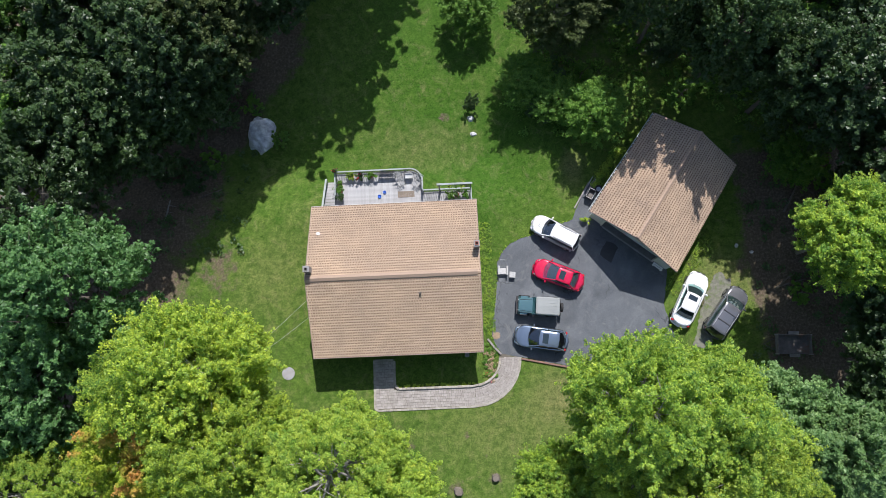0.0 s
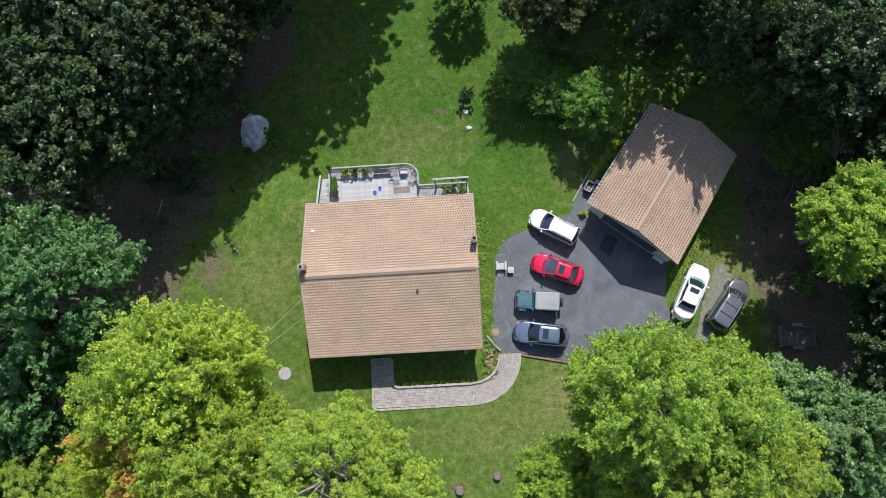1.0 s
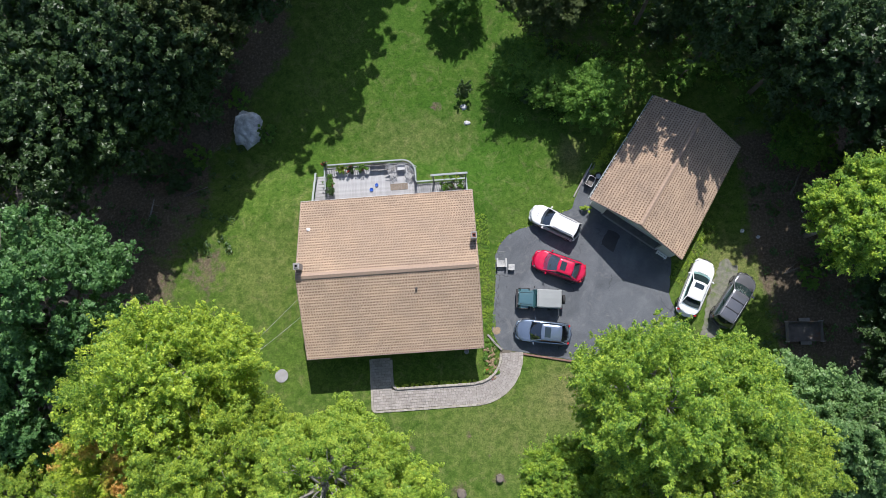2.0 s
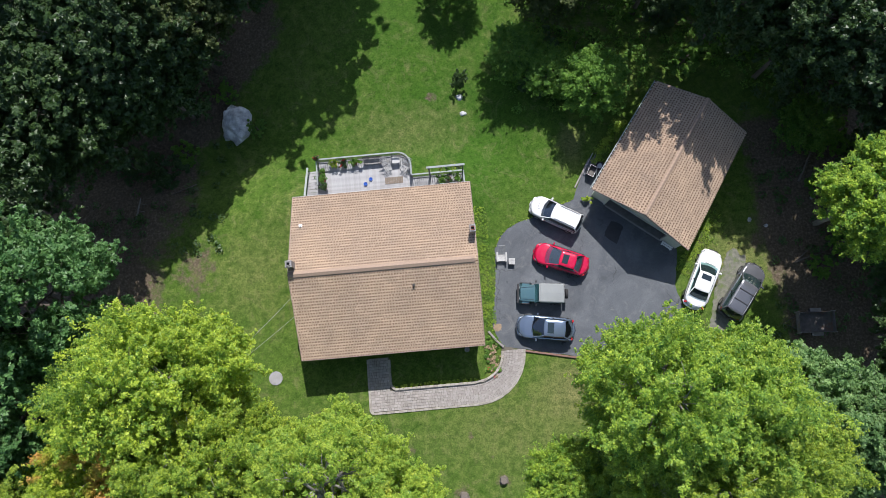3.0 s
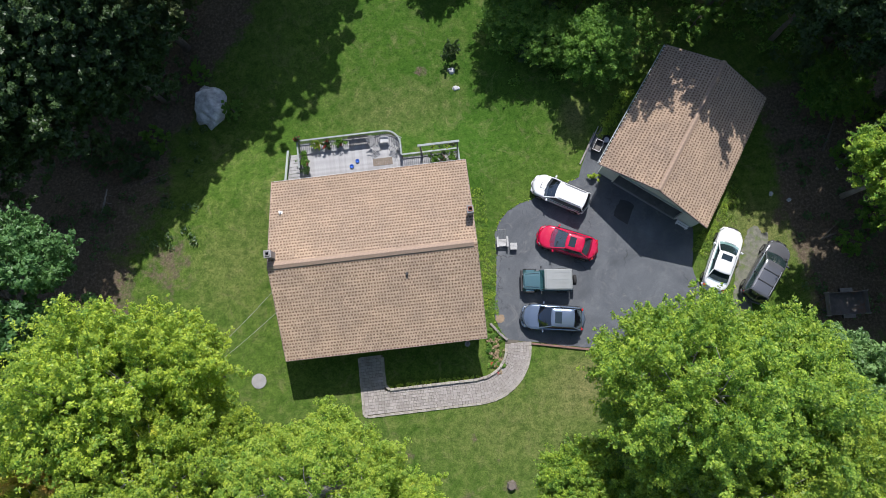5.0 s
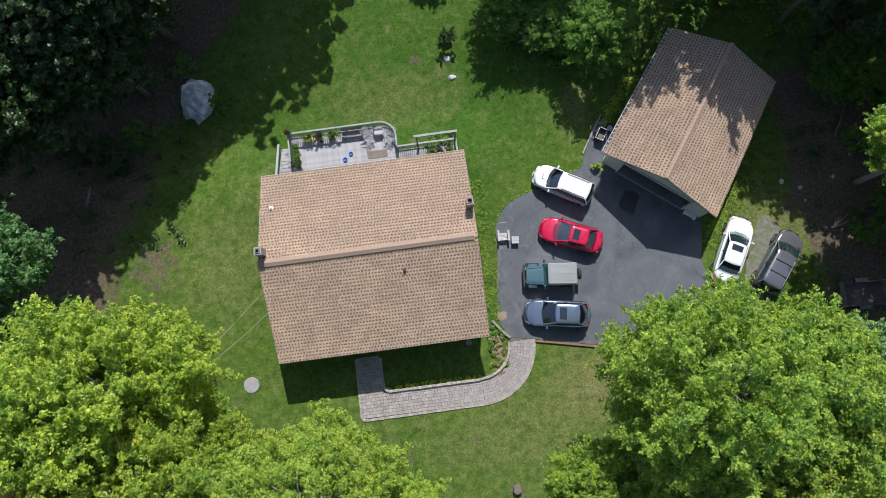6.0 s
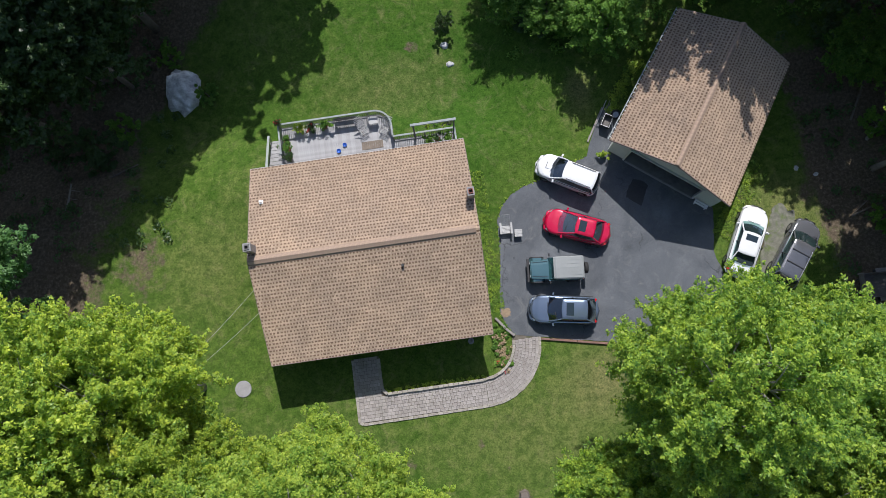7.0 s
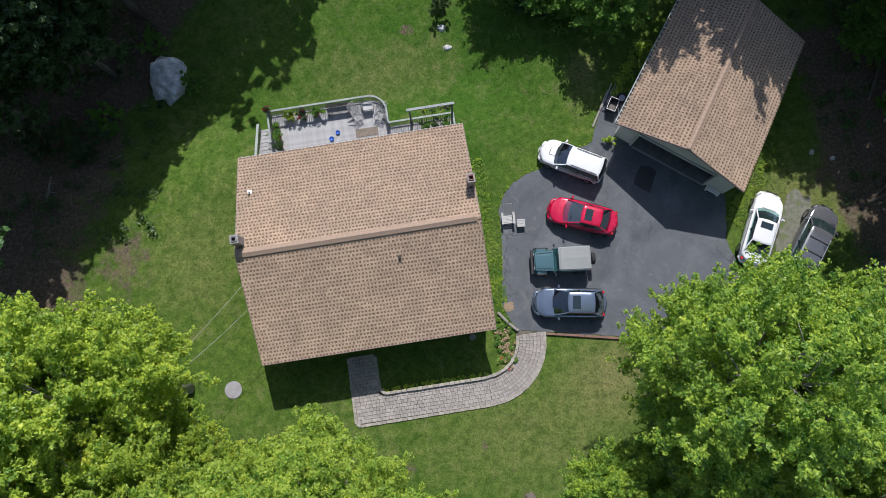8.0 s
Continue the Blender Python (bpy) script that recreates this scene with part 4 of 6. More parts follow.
KINDS = {
    # crown radius, height, crown base, clumps, leaves a clump, leaf size, leaf, bark, lobes, name, label
    "maple_a": (5.0, 23.5, 3.5, 2500, 76, 0.108, "leaf_maple", "pale_bark", 26, "maple_tree", "tall maple with bright yellow-green leaves"),
    "maple_b": (4.8, 24.5, 3.5, 2500, 76, 0.106, "leaf_lime", "pale_bark", 28, "maple_tree", "tall maple with bright yellow-green leaves"),
    "dense": (4.8, 24.5, 6.0, 3300, 42, 0.095, "leaf_dense", "pale_bark", 44, "broadleaf_tree", "tall dense lime-green tree with fine leaves"),
    "orange": (3.6, 19.0, 6.0, 1200, 62, 0.108, "leaf_orange", "pale_bark", 10, "maple_tree", "maple with leaves turning orange"),
    "green_a": (5.0, 20.0, 2.6, 1300, 40, 0.165, "leaf_teal", "bark", 22, "broadleaf_tree", "large leafy green broadleaf tree"),
    "green_c": (5.0, 20.0, 2.6, 1300, 40, 0.16, "leaf_mid", "bark", 22, "broadleaf_tree", "large fresh green broadleaf tree"),
    "green_b": (3.4, 12.5, 3.0, 800, 50, 0.14, "leaf_pale", "bark", 15, "broadleaf_tree", "mid-sized pale green broadleaf tree"),
    "lime_b": (3.4, 12.5, 3.0, 1500, 44, 0.095, "leaf_dense", "bark", 20, "broadleaf_tree", "mid-sized lime green broadleaf tree"),
    "dark_a": (5.2, 20.0, 4.0, 900, 44, 0.20, "leaf_dark", "bark", 22, "broadleaf_tree", "tall dark green woodland tree"),
    "dark_b": (4.2, 17.0, 3.0, 1050, 44, 0.19, "leaf_dark", "bark", 18, "broadleaf_tree", "dark green woodland tree"),
    "pine": (3.9, 19.0, 4.0, 1050, 44, 0.17, "leaf_grey", "bark", 18, "broadleaf_tree", "thin grey-green woodland tree"),
    "dark_far": (5.2, 20.0, 4.0, 800, 26, 0.34, "leaf_dark", "bark", 22, "broadleaf_tree", "tall dark green woodland tree"),
    "maple_e": (3.6, 12.7, 7.0, 1300, 64, 0.105, "leaf_lime", "pale_bark", 11, "maple_tree", "maple with bright yellow-green leaves"),
    "grey": (3.6, 13.0, 3.0, 620, 48, 0.13, "leaf_grey", "pale_bark", 12, "broadleaf_tree", "grey-green small-leaved woodland tree"),
    "small": (2.2, 6.0, 0.9, 380, 48, 0.11, "leaf_mid", "bark", 8, "small_tree", "small bushy green tree"),
    "bush": (1.5, 2.6, 0.1, 120, 56, 0.13, "leaf_mid", "bark", 7, "bush", "loose green bush in the undergrowth"),
    "bush_dark": (1.7, 3.0, 0.1, 130, 56, 0.14, "leaf_dark", "bark", 7, "bush", "dark green bush in the undergrowth"),
}
# kinds whose crown is made of leafy shoots, how many, and leaves a cluster
SHOOTS = {"maple_a": 3900, "maple_b": 3900, "orange": 2000, "green_a": 2300, "green_c": 2300, "dark_a": 1500, "dark_b": 1500, "maple_e": 2400, "green_b": 1700, "grey": 1300, "pine": 1300, "small": 450}
SHOOT_LEAVES = {"dark_a": 6, "dark_b": 6, "green_a": 7, "green_c": 7, "grey": 6, "pine": 6}
TREES = [
    # kind, x, y, scale, height scale
    ("maple_a", -16.1, -6.7, 0.93, 1.0), ("maple_b", -17.2, -7.0, 0.72, 0.92), ("orange", -18.6, -11.0, 1.0, 1.08), ("maple_a", -13.4, -11.4, 0.8, 0.96),
    ("dense", -6.5, -12.7, 0.95, 0.98), ("lime_b", -10.2, -12.6, 0.95, 1.3), ("dense", -3.8, -15.4, 0.8, 0.80),
    ("maple_b", 12.3, -9.7, 0.92, 0.92), ("maple_b", 16.5, -10.5, 0.98, 0.82), ("maple_a", 15.0, -14.8, 1.0, 0.80), ("maple_a", 19.2, -13.8, 0.85, 0.76),
    ("maple_e", 7.5, -15.2, 0.75, 0.9), ("maple_e", 30.0, 1.2, 1.1, 1.0),
    ("green_b", 23.6, -11.2, 1.0, 1.0), ("green_b", 26.4, -13.4, 1.1, 1.1), ("dark_b", 33.2, -8.0, 0.9, 0.68), ("dark_b", 35.0, -11.5, 1.05, 0.7), ("green_b", 31.4, -14.0, 1.15, 0.9), ("dark_b", 34.5, -3.0, 1.15, 0.75),
    ("green_a", -25.6, -0.8, 1.08, 1.06), ("dark_a", -30.0, 5.0, 1.1, 0.95), ("green_a", -28.4, -7.2, 1.0, 0.9), ("dark_a", -32.0, -3.0, 1.1, 0.95), ("dense", -22.6, -14.6, 0.85, 0.68), ("dense", -27.5, -14.0, 0.9, 0.68), ("dark_a", -32.5, -11.5, 1.0, 0.8),
    ("dark_b", -22.4, 16.2, 1.2, 1.05), ("dark_a", -28.0, 14.6, 1.15, 0.95), ("pine", -18.0, 19.9, 1.15, 0.98), ("dark_a", -24.5, 21.5, 1.15, 1.0), ("green_c", -33.5, 13.5, 1.15, 1.0), ("dark_b", -20.1, 15.6, 0.85, 0.85), ("green_c", -33.0, 21.0, 1.15, 1.0),
    ("dark_b", -14.0, 24.9, 1.15, 0.98), ("dark_far", -8.6, 28.4, 1.08, 0.86), ("dark_b", -12.0, 28.0, 1.0, 0.95), ("dark_far", -5.6, 36.0, 1.15, 0.9), ("dark_far", -14.0, 31.0, 1.25, 1.0), ("dark_far", -10.0, 36.5, 1.15, 1.0), ("green_c", -21.0, 27.5, 1.2, 1.0), ("green_c", -28.0, 27.5, 1.2, 1.0), ("dark_a", -20.2, 18.0, 1.05, 0.95), ("dark_b", -25.4, 12.6, 1.1, 1.05),
    ("grey", 10.4, 22.0, 1.15, 0.95), ("small", 13.2, 13.2, 1.15, 1.0), ("small", 7.9, 17.0, 1.05, 0.7), ("small", 10.2, 15.0, 0.95, 0.62), ("dark_b", 13.4, 24.6, 0.95, 0.85), ("small", 3.2, 24.6, 1.1, 0.8),
    ("dark_a", 18.2, 20.6, 0.70, 0.95), ("dark_b", 22.6, 16.6, 0.78, 1.0), ("dark_a", 31.2, 13.2, 1.1, 0.8), ("small", 29.4, 8.6, 1.0, 0.8), ("dark_a", 34.5, 19.0, 1.15, 0.85), ("dark_b", 35.0, 6.5, 1.1, 0.85), ("dark_a", 36.5, 12.0, 1.1, 0.85), ("dark_b", 27.0, 13.6, 0.85, 0.9), ("green_c", 29.0, 20.0, 0.9, 0.88),
    ("dark_far", 18.0, 33.0, 1.15, 0.9), ("dark_far", 27.0, 28.5, 1.25, 1.0), ("dark_far", 36.0, 27.5, 1.25, 1.0), ("dark_far", 39.5, -1.0, 1.1, 0.85), ("dark_far", 40.0, -11.0, 1.1, 0.8),
]


def plant(kind, x, y, s, h, turn, cache={}):
    rad, hh, base, clumps, per, size, mat, bark, lobes, name, label = KINDS[kind]
    m = Matrix.Translation((x, y, ground_z(x, y))) @ Matrix.Rotation(turn, 4, "Z") @ Matrix.Diagonal((s, s, h, 1))
    if kind not in cache:
        cache[kind] = tree_parts(kind, rad, hh, base, clumps, per, size, mat, bark, 100 + len(cache), lobes)
    t = thing(name, label, "bush" if name == "bush" else "tree", m, group="undergrowth bushes" if name == "bush" else "trees round the clearing")
    part("trunk", cache[kind][0], None, t)
    part("crown", cache[kind][1], None, t)
    return t


for i, (k, x, y, s, h) in enumerate(TREES):
    plant(k, x, y, s, h, 1.7 * i)
for i in range(46):
    r = random.Random(500 + i)
    if i < 26:
        x, y = r.uniform(8.5, 34), r.uniform(13.5, 25)
        if x > 16 and y < 13.5 + 0.2 * (24 - x) + 1.2:
            y += 3
    elif i < 36:
        x, y = r.uniform(-33, -20.5), r.uniform(9, 24)
    else:
        x, y = r.uniform(27, 36), r.uniform(-3, 12)
    plant("bush" if r.random() < 0.45 else "bush_dark", x, y, r.uniform(0.6, 1.1), r.uniform(0.5, 1.0), r.uniform(0, 6))


# ---- deck behind the house ----
DECK_Z = 0.42


def build_deck():
    deck = thing("deck", "weathered grey wooden deck with dark balusters behind the house", "deck")
    y0, y1, xw, xe, xm, ym = 5.95, 9.75, -8.95, 2.78, -1.38, 7.85
    # outline of the outer edge, with a rounded corner
    arc = [(xm - 1.1 + 1.1 * math.cos(a), y1 - 1.1 + 1.1 * math.sin(a)) for a in [math.pi / 2 * (1 - i / 7) for i in range(8)]]

    def depth(x):
        if x > xm:
            return ym
        k = x - (xm - 1.1)
        return y1 - 1.1 + math.sqrt(max(0, 1.21 - k * k)) if k > 0 else y1

    w = 0.14
    n = int((xe - xw) / w)
    cache = {}
    for i in range(n):
        x = xw + (i + 0.5) * w
        ln = round(depth(x) - y0, 2)
        if ln not in cache:
            g = Geo()
            g.box(w - 0.003, ln, 0.04, pose(0, ln / 2, 0), bevel=0.004)
            cache[ln] = g.data("deck_board", "deck")
        part("deck_board", cache[ln], None, deck, m=pose(x, y0, DECK_Z - 0.02 + 0.002 * noise.noise((i * 0.7, 0, 0))))
    for x in [xw + 0.1 + k * 1.9 for k in range(7)]:
        for y in (7.6, depth(x) - 0.15) if x < xm else (depth(x) - 0.12,):
            zg = ground_z(x, y) - 0.3
            g = Geo()
            g.box(0.12, 0.12, DECK_Z - 0.2 - zg, pose(x, y, (DECK_Z - 0.2 + zg) / 2))
            part("support_post", g, "timber_grey", deck)
    g = Geo()
    g.box(xm - 1.1 - xw, 0.05, 0.2, pose((xw + xm - 1.1) / 2, y1 - 0.03, DECK_Z - 0.145))
    part("rim_joist", g, "timber_grey", deck)
    g = Geo()
    g.box(xe - xm, 0.05, 0.2, pose((xm + xe) / 2, ym - 0.03, DECK_Z - 0.145))
    part("rim_joist", g, "timber_grey", deck)
    g = Geo()
    g.box(0.05, y1 - y0, 0.2, pose(xw + 0.03, (y0 + y1) / 2, DECK_Z - 0.145))
    part("rim_joist", g, "timber_grey", deck)

    # railings
    bal = Geo()
    bal.box(0.045, 0.045, 0.86, pose(0, 0, 0.43))
    bal_me = bal.data("baluster", "baluster")
    post = Geo()
    post.box(0.1, 0.1, 1.0, pose(0, 0, 0.5), bevel=0.015)
    post_me = post.data("rail_post", "baluster")

    def rail(path, post_every=2.0, top=DECK_Z + 1.0):
        g = Geo()
        for (ax, ay), (bx, by) in zip(path, path[1:]):
            L = math.hypot(bx - ax, by - ay)
            m = pose((ax + bx) / 2, (ay + by) / 2, top, 0, 0, math.degrees(math.atan2(by - ay, bx - ax)))
            g.box(L + 0.03, 0.115, 0.04, m, bevel=0.006)
        part("top_rail", g, "rail", deck, "weathered pale grey handrail")
        g = Geo()
        for (ax, ay), (bx, by) in zip(path, path[1:]):
            L = math.hypot(bx - ax, by - ay)
            m = pose((ax + bx) / 2, (ay + by) / 2, DECK_Z + 0.1, 0, 0, math.degrees(math.atan2(by - ay, bx - ax)))
            g.box(L + 0.02, 0.04, 0.08, m)
        part("bottom_rail", g, "baluster", deck)
        run, nxt, npost = 0.0, 0.0, 0.0
        for (ax, ay), (bx, by) in zip(path, path[1:]):
            L = math.hypot(bx - ax, by - ay)
            while nxt < run + L:
                k = (nxt - run) / L
                p = (ax + (bx - ax) * k, ay + (by - ay) * k)
                if nxt >= npost:
                    part("rail_post", post_me, None, deck, m=pose(*p, DECK_Z - 0.02))
                    npost += post_every
                else:
                    part("baluster", bal_me, None, deck, m=pose(*p, DECK_Z + 0.1))
                nxt += 0.15
            run += L

    rail([(xw + 0.05, y1 - 0.02), *[(x - 0.02, y - 0.02) for x, y in arc], (xm - 0.03, ym + 0.02)])
    rail([(xm, ym - 0.05), (xe - 0.06, ym - 0.05), (xe - 0.06, y0 + 0.3)])
    rail([(xw + 0.05, 7.7), (xw + 0.05, y1 - 0.1)])

    # frame for hanging pots
    g = Geo()
    g.box(2.95, 0.16, 0.1, pose(1.35, ym - 0.02, 3.02), bevel=0.01)
    part("hanging_beam", g, "rail", deck, "weathered beam for hanging pots")
    for x in (0.05, 2.68):
        g = Geo()
        g.box(0.1, 0.1, 2.55, pose(x, ym - 0.05, DECK_Z + 1.27))
        part("beam_post", g, "baluster", deck)

    # steps down to the lawn at the west end
    n, x0, x1 = 8, -10.05, xw - 0.02
    top_y, run = 6.9, 0.31
    for i in range(n):
        z = DECK_Z - 0.17 * i
        g = Geo()
        for q in (0.25, 0.75):
            g.box(x1 - x0, run / 2 - 0.022, 0.045, pose((x0 + x1) / 2, top_y + run * (i + q), z - 0.02), bevel=0.006)
        part("tread", g, "deck", deck, "step of two boards with a gap between")
        # Risers take the dark baluster colour to draw the shaded gaps between treads.
        g = Geo()
        g.box(x1 - x0 - 0.02, 0.02, 0.125, pose((x0 + x1) / 2, top_y + run * i + 0.03, z - 0.107))
        part("riser", g, "baluster", deck)
    g = Geo()
    for i in range(6):
        g.box(x1 - x0, 0.126, 0.04, pose((x0 + x1) / 2, y0 + 0.17 + 0.142 * i, DECK_Z - 0.02), bevel=0.005)
    part("landing", g, "deck", deck)
    for x in (x0, x1 - 0.03):
        g = Geo()
        a, b = Vector((x, top_y - 0.1, DECK_Z - 0.15)), Vector((x, top_y + n * run, DECK_Z - 0.17 * n - 0.1))
        g.loft([[a + Vector(o) for o in ((-0.02, 0, -0.14), (0.02, 0, -0.14), (0.02, 0, 0.12), (-0.02, 0, 0.12))], [b + Vector(o) for o in ((-0.02, 0, -0.14), (0.02, 0, -0.14), (0.02, 0, 0.12), (-0.02, 0, 0.12))]])
        part("stringer", g, "timber_grey", deck)
    g = Geo()
    a, b = Vector((x0 - 0.08, top_y - 0.85, DECK_Z + 0.98)), Vector((x0 + 0.12, top_y + n * run + 0.15, DECK_Z - 0.17 * n + 0.95))
    sec = ((-0.08, 0, -0.02), (0.08, 0, -0.02), (0.08, 0, 0.02), (-0.08, 0, 0.02))
    g.loft([[a + Vector(o) for o in sec], [b + Vector(o) for o in sec]])
    part("top_rail", g, "rail", deck, "weathered pale grey stair handrail")
    for i in range(17):
        k = (i + 0.5) / 17
        p = a.lerp(b, k)
        part("baluster", bal_me, None, deck, m=Matrix.Translation(p - Vector((0, 0, 0.88))))


build_deck()


def pot_plant(x, y, z, s, leaf, flower, label, pot="terracotta"):
    t = thing("potted_plant", label, "plant", pose(x, y, z), group="plants on the deck")
    g = Geo()
    g.tube([(0, 0, 0), (0, 0, 0.22 * s), (0, 0, 0.26 * s)], [0.11 * s, 0.16 * s, 0.17 * s], 12)
    part("pot", g, pot, t)
    r = np.random.default_rng(int(abs(x * 100) + abs(y * 10)))
    pts = r.normal(size=(16, 3)) * np.array([0.15, 0.15, 0.12]) * s + np.array([0, 0, 0.45 * s])
    part("foliage", leaf_mesh("foliage", pts, np.full(16, 0.13 * s), 22, 0.09, leaf, int(x * 10) % 97 + 3), None, t)
    if flower:
        pts = pts[:7] + np.array([0, 0, 0.1 * s])
        part("flowers", leaf_mesh("flowers", pts, np.full(7, 0.09 * s), 10, 0.06, flower, 5), None, t, kind="stuff")


for x, y, s, lf, fl in ((-8.6, 8.75, 1.2, "leaf_mid", ""), (-8.55, 8.2, 1.2, "leaf_mid", ""), (-8.5, 7.6, 1.1, "leaf_dark", ""), (-7.55, 9.4, 1.15, "leaf_maple", ""), (-6.8, 9.4, 1.0, "leaf_dark", "red_flower"), (-5.9, 9.4, 1.2, "leaf_mid", ""),
                        (0.9, 7.35, 1.1, "leaf_mid", ""), (1.5, 7.4, 1.2, "leaf_dark", ""), (2.2, 7.4, 1.2, "leaf_mid", "")):
    pot_plant(x, y, DECK_Z, s, lf, fl, "red geranium in a clay pot on the deck" if fl else "leafy plant in a clay pot on the deck")
pot_plant(-8.85, 9.72, DECK_Z + 1.02, 0.7, "leaf_dark", "red_flower", "small red flowers in a pot on the rail")


def hanging_pot(x, leaf):
    y, z = 7.83, 2.2
    t = thing("hanging_pot", "green plant in a hanging pot under the beam", "plant", pose(x, y, z), group="hanging pots")
    g = Geo()
    g.tube([(0, 0, 0), (0, 0, 0.16)], [0.1, 0.17], 12)
    part("pot", g, "plastic", t)
    g = Geo()
    for a in (0, 2.1, 4.2):
        g.tube([(0.16 * math.cos(a), 0.16 * math.sin(a), 0.16), (0, 0, 0.77)], 0.006, 4)
    part("hanger", g, "black", t)
    r = np.random.default_rng(int(x * 50) + 400)
    pts = r.normal(size=(9, 3)) * np.array([0.11, 0.11, 0.04]) + np.array([0, 0, 0.2])
    part("foliage", leaf_mesh("foliage", pts, np.full(9, 0.1), 16, 0.07, leaf, 8), None, t)


for x, lf in ((0.95, "leaf_maple"), (1.5, "leaf_mid"), (2.0, "leaf_maple"), (2.4, "leaf_grey")):
    hanging_pot(x, lf)


def slat_chair(m):
    """A wooden deck chair with a slatted seat and a reclined slatted back."""
    t = thing("deck_chair", "pale slatted folding chair on the deck", "chair", m, group="chairs on the deck")
    for i in range(6):
        g = Geo()
        g.box(0.52, 0.045, 0.02, pose(0, -0.24 + i * 0.1, 0.4 - 0.012 * i))
        part("seat_slat", g, "chair_paint", t)
    for i in range(7):
        g = Geo()
        g.box(0.52, 0.045, 0.02, pose(0, 0.3 + i * 0.085, 0.42 + i * 0.09, 45))
        part("back_slat", g, "chair_paint", t)
    for sx in (-0.27, 0.27):
        g = Geo()
        g.tube([(sx, -0.28, 0.0), (sx, 0.0, 0.38), (sx, 0.66, 1.02)], 0.02, 6)
        part("side_frame", g, "chair_paint", t)
        g = Geo()
        g.tube([(sx, 0.45, 0.0), (sx, -0.2, 0.58), (sx, 0.32, 0.6)], 0.02, 6)
        part("arm", g, "chair_paint", t)
    return t


chair = slat_chair(pose(-3.3, 8.72, DECK_Z, 0, 0, 28))
copy_thing(chair, pose(-1.95, 8.55, DECK_Z, 0, 0, -36))


def build_deck_table():
    t = thing("side_table", "small white square table between deck chairs", "table", pose(-2.6, 9.25, DECK_Z))
    g = Geo()
    g.box(0.62, 0.5, 0.035, pose(0, 0, 0.5), bevel=0.01)
    part("tabletop", g, "chair_paint", t)
    for x in (-0.26, 0.26):
        for y in (-0.2, 0.2):
            g = Geo()
            g.tube([(x, y, 0), (x * 0.95, y * 0.95, 0.49)], 0.02, 6)
            part("leg", g, "chair_paint", t)


build_deck_table()


def build_bench():
    t = thing("bench", "dark wooden bench along the deck railing", "bench", pose(-4.45, 9.4, DECK_Z))
    for i in range(4):
        g = Geo()
        g.box(1.5, 0.09, 0.03, pose(0, -0.18 + 0.1 * i, 0.43))
        part("seat_slat", g, "timber_grey", t)
    g = Geo()
    g.box(1.5, 0.03, 0.3, pose(0, 0.2, 0.68, -8))
    part("backrest", g, "timber_grey", t)
    for x in (-0.68, 0.68):
        for y in (-0.16, 0.14):
            g = Geo()
            g.box(0.07, 0.07, 0.41, pose(x, y, 0.205))
            part("leg", g, "timber_grey", t)


build_bench()


def bowl(x, y, r):
    g = Geo()
    prof = [(0.75 * r, 0), (r, 0.1), (r * 1.02, 0.11), (r * 0.9, 0.1), (r * 0.6, 0.03)]
    rings = [[(k * math.cos(a), k * math.sin(a), z) for a in [2 * math.pi * i / 18 for i in range(18)]] for k, z in prof]
    g.loft(rings)
    solo("pet_bowl", g, "blue", "blue plastic bowl on the deck", "bowl", pose(x, y, DECK_Z), "bowls on the deck", smooth=True)


bowl(-4.75, 7.98, 0.14)
bowl(-5.2, 7.62, 0.15)
g = Geo()
for i in range(11):
    g.box(0.125, 0.55, 0.03, pose(-3.55 + i * 0.132, 7.72, DECK_Z + 0.017), bevel=0.004)
solo("door_mat", g, "mat", "brown slatted mat before the sliding door", "mat")


# ---- paved path ----
PC = Vector((2.3, -6.6))


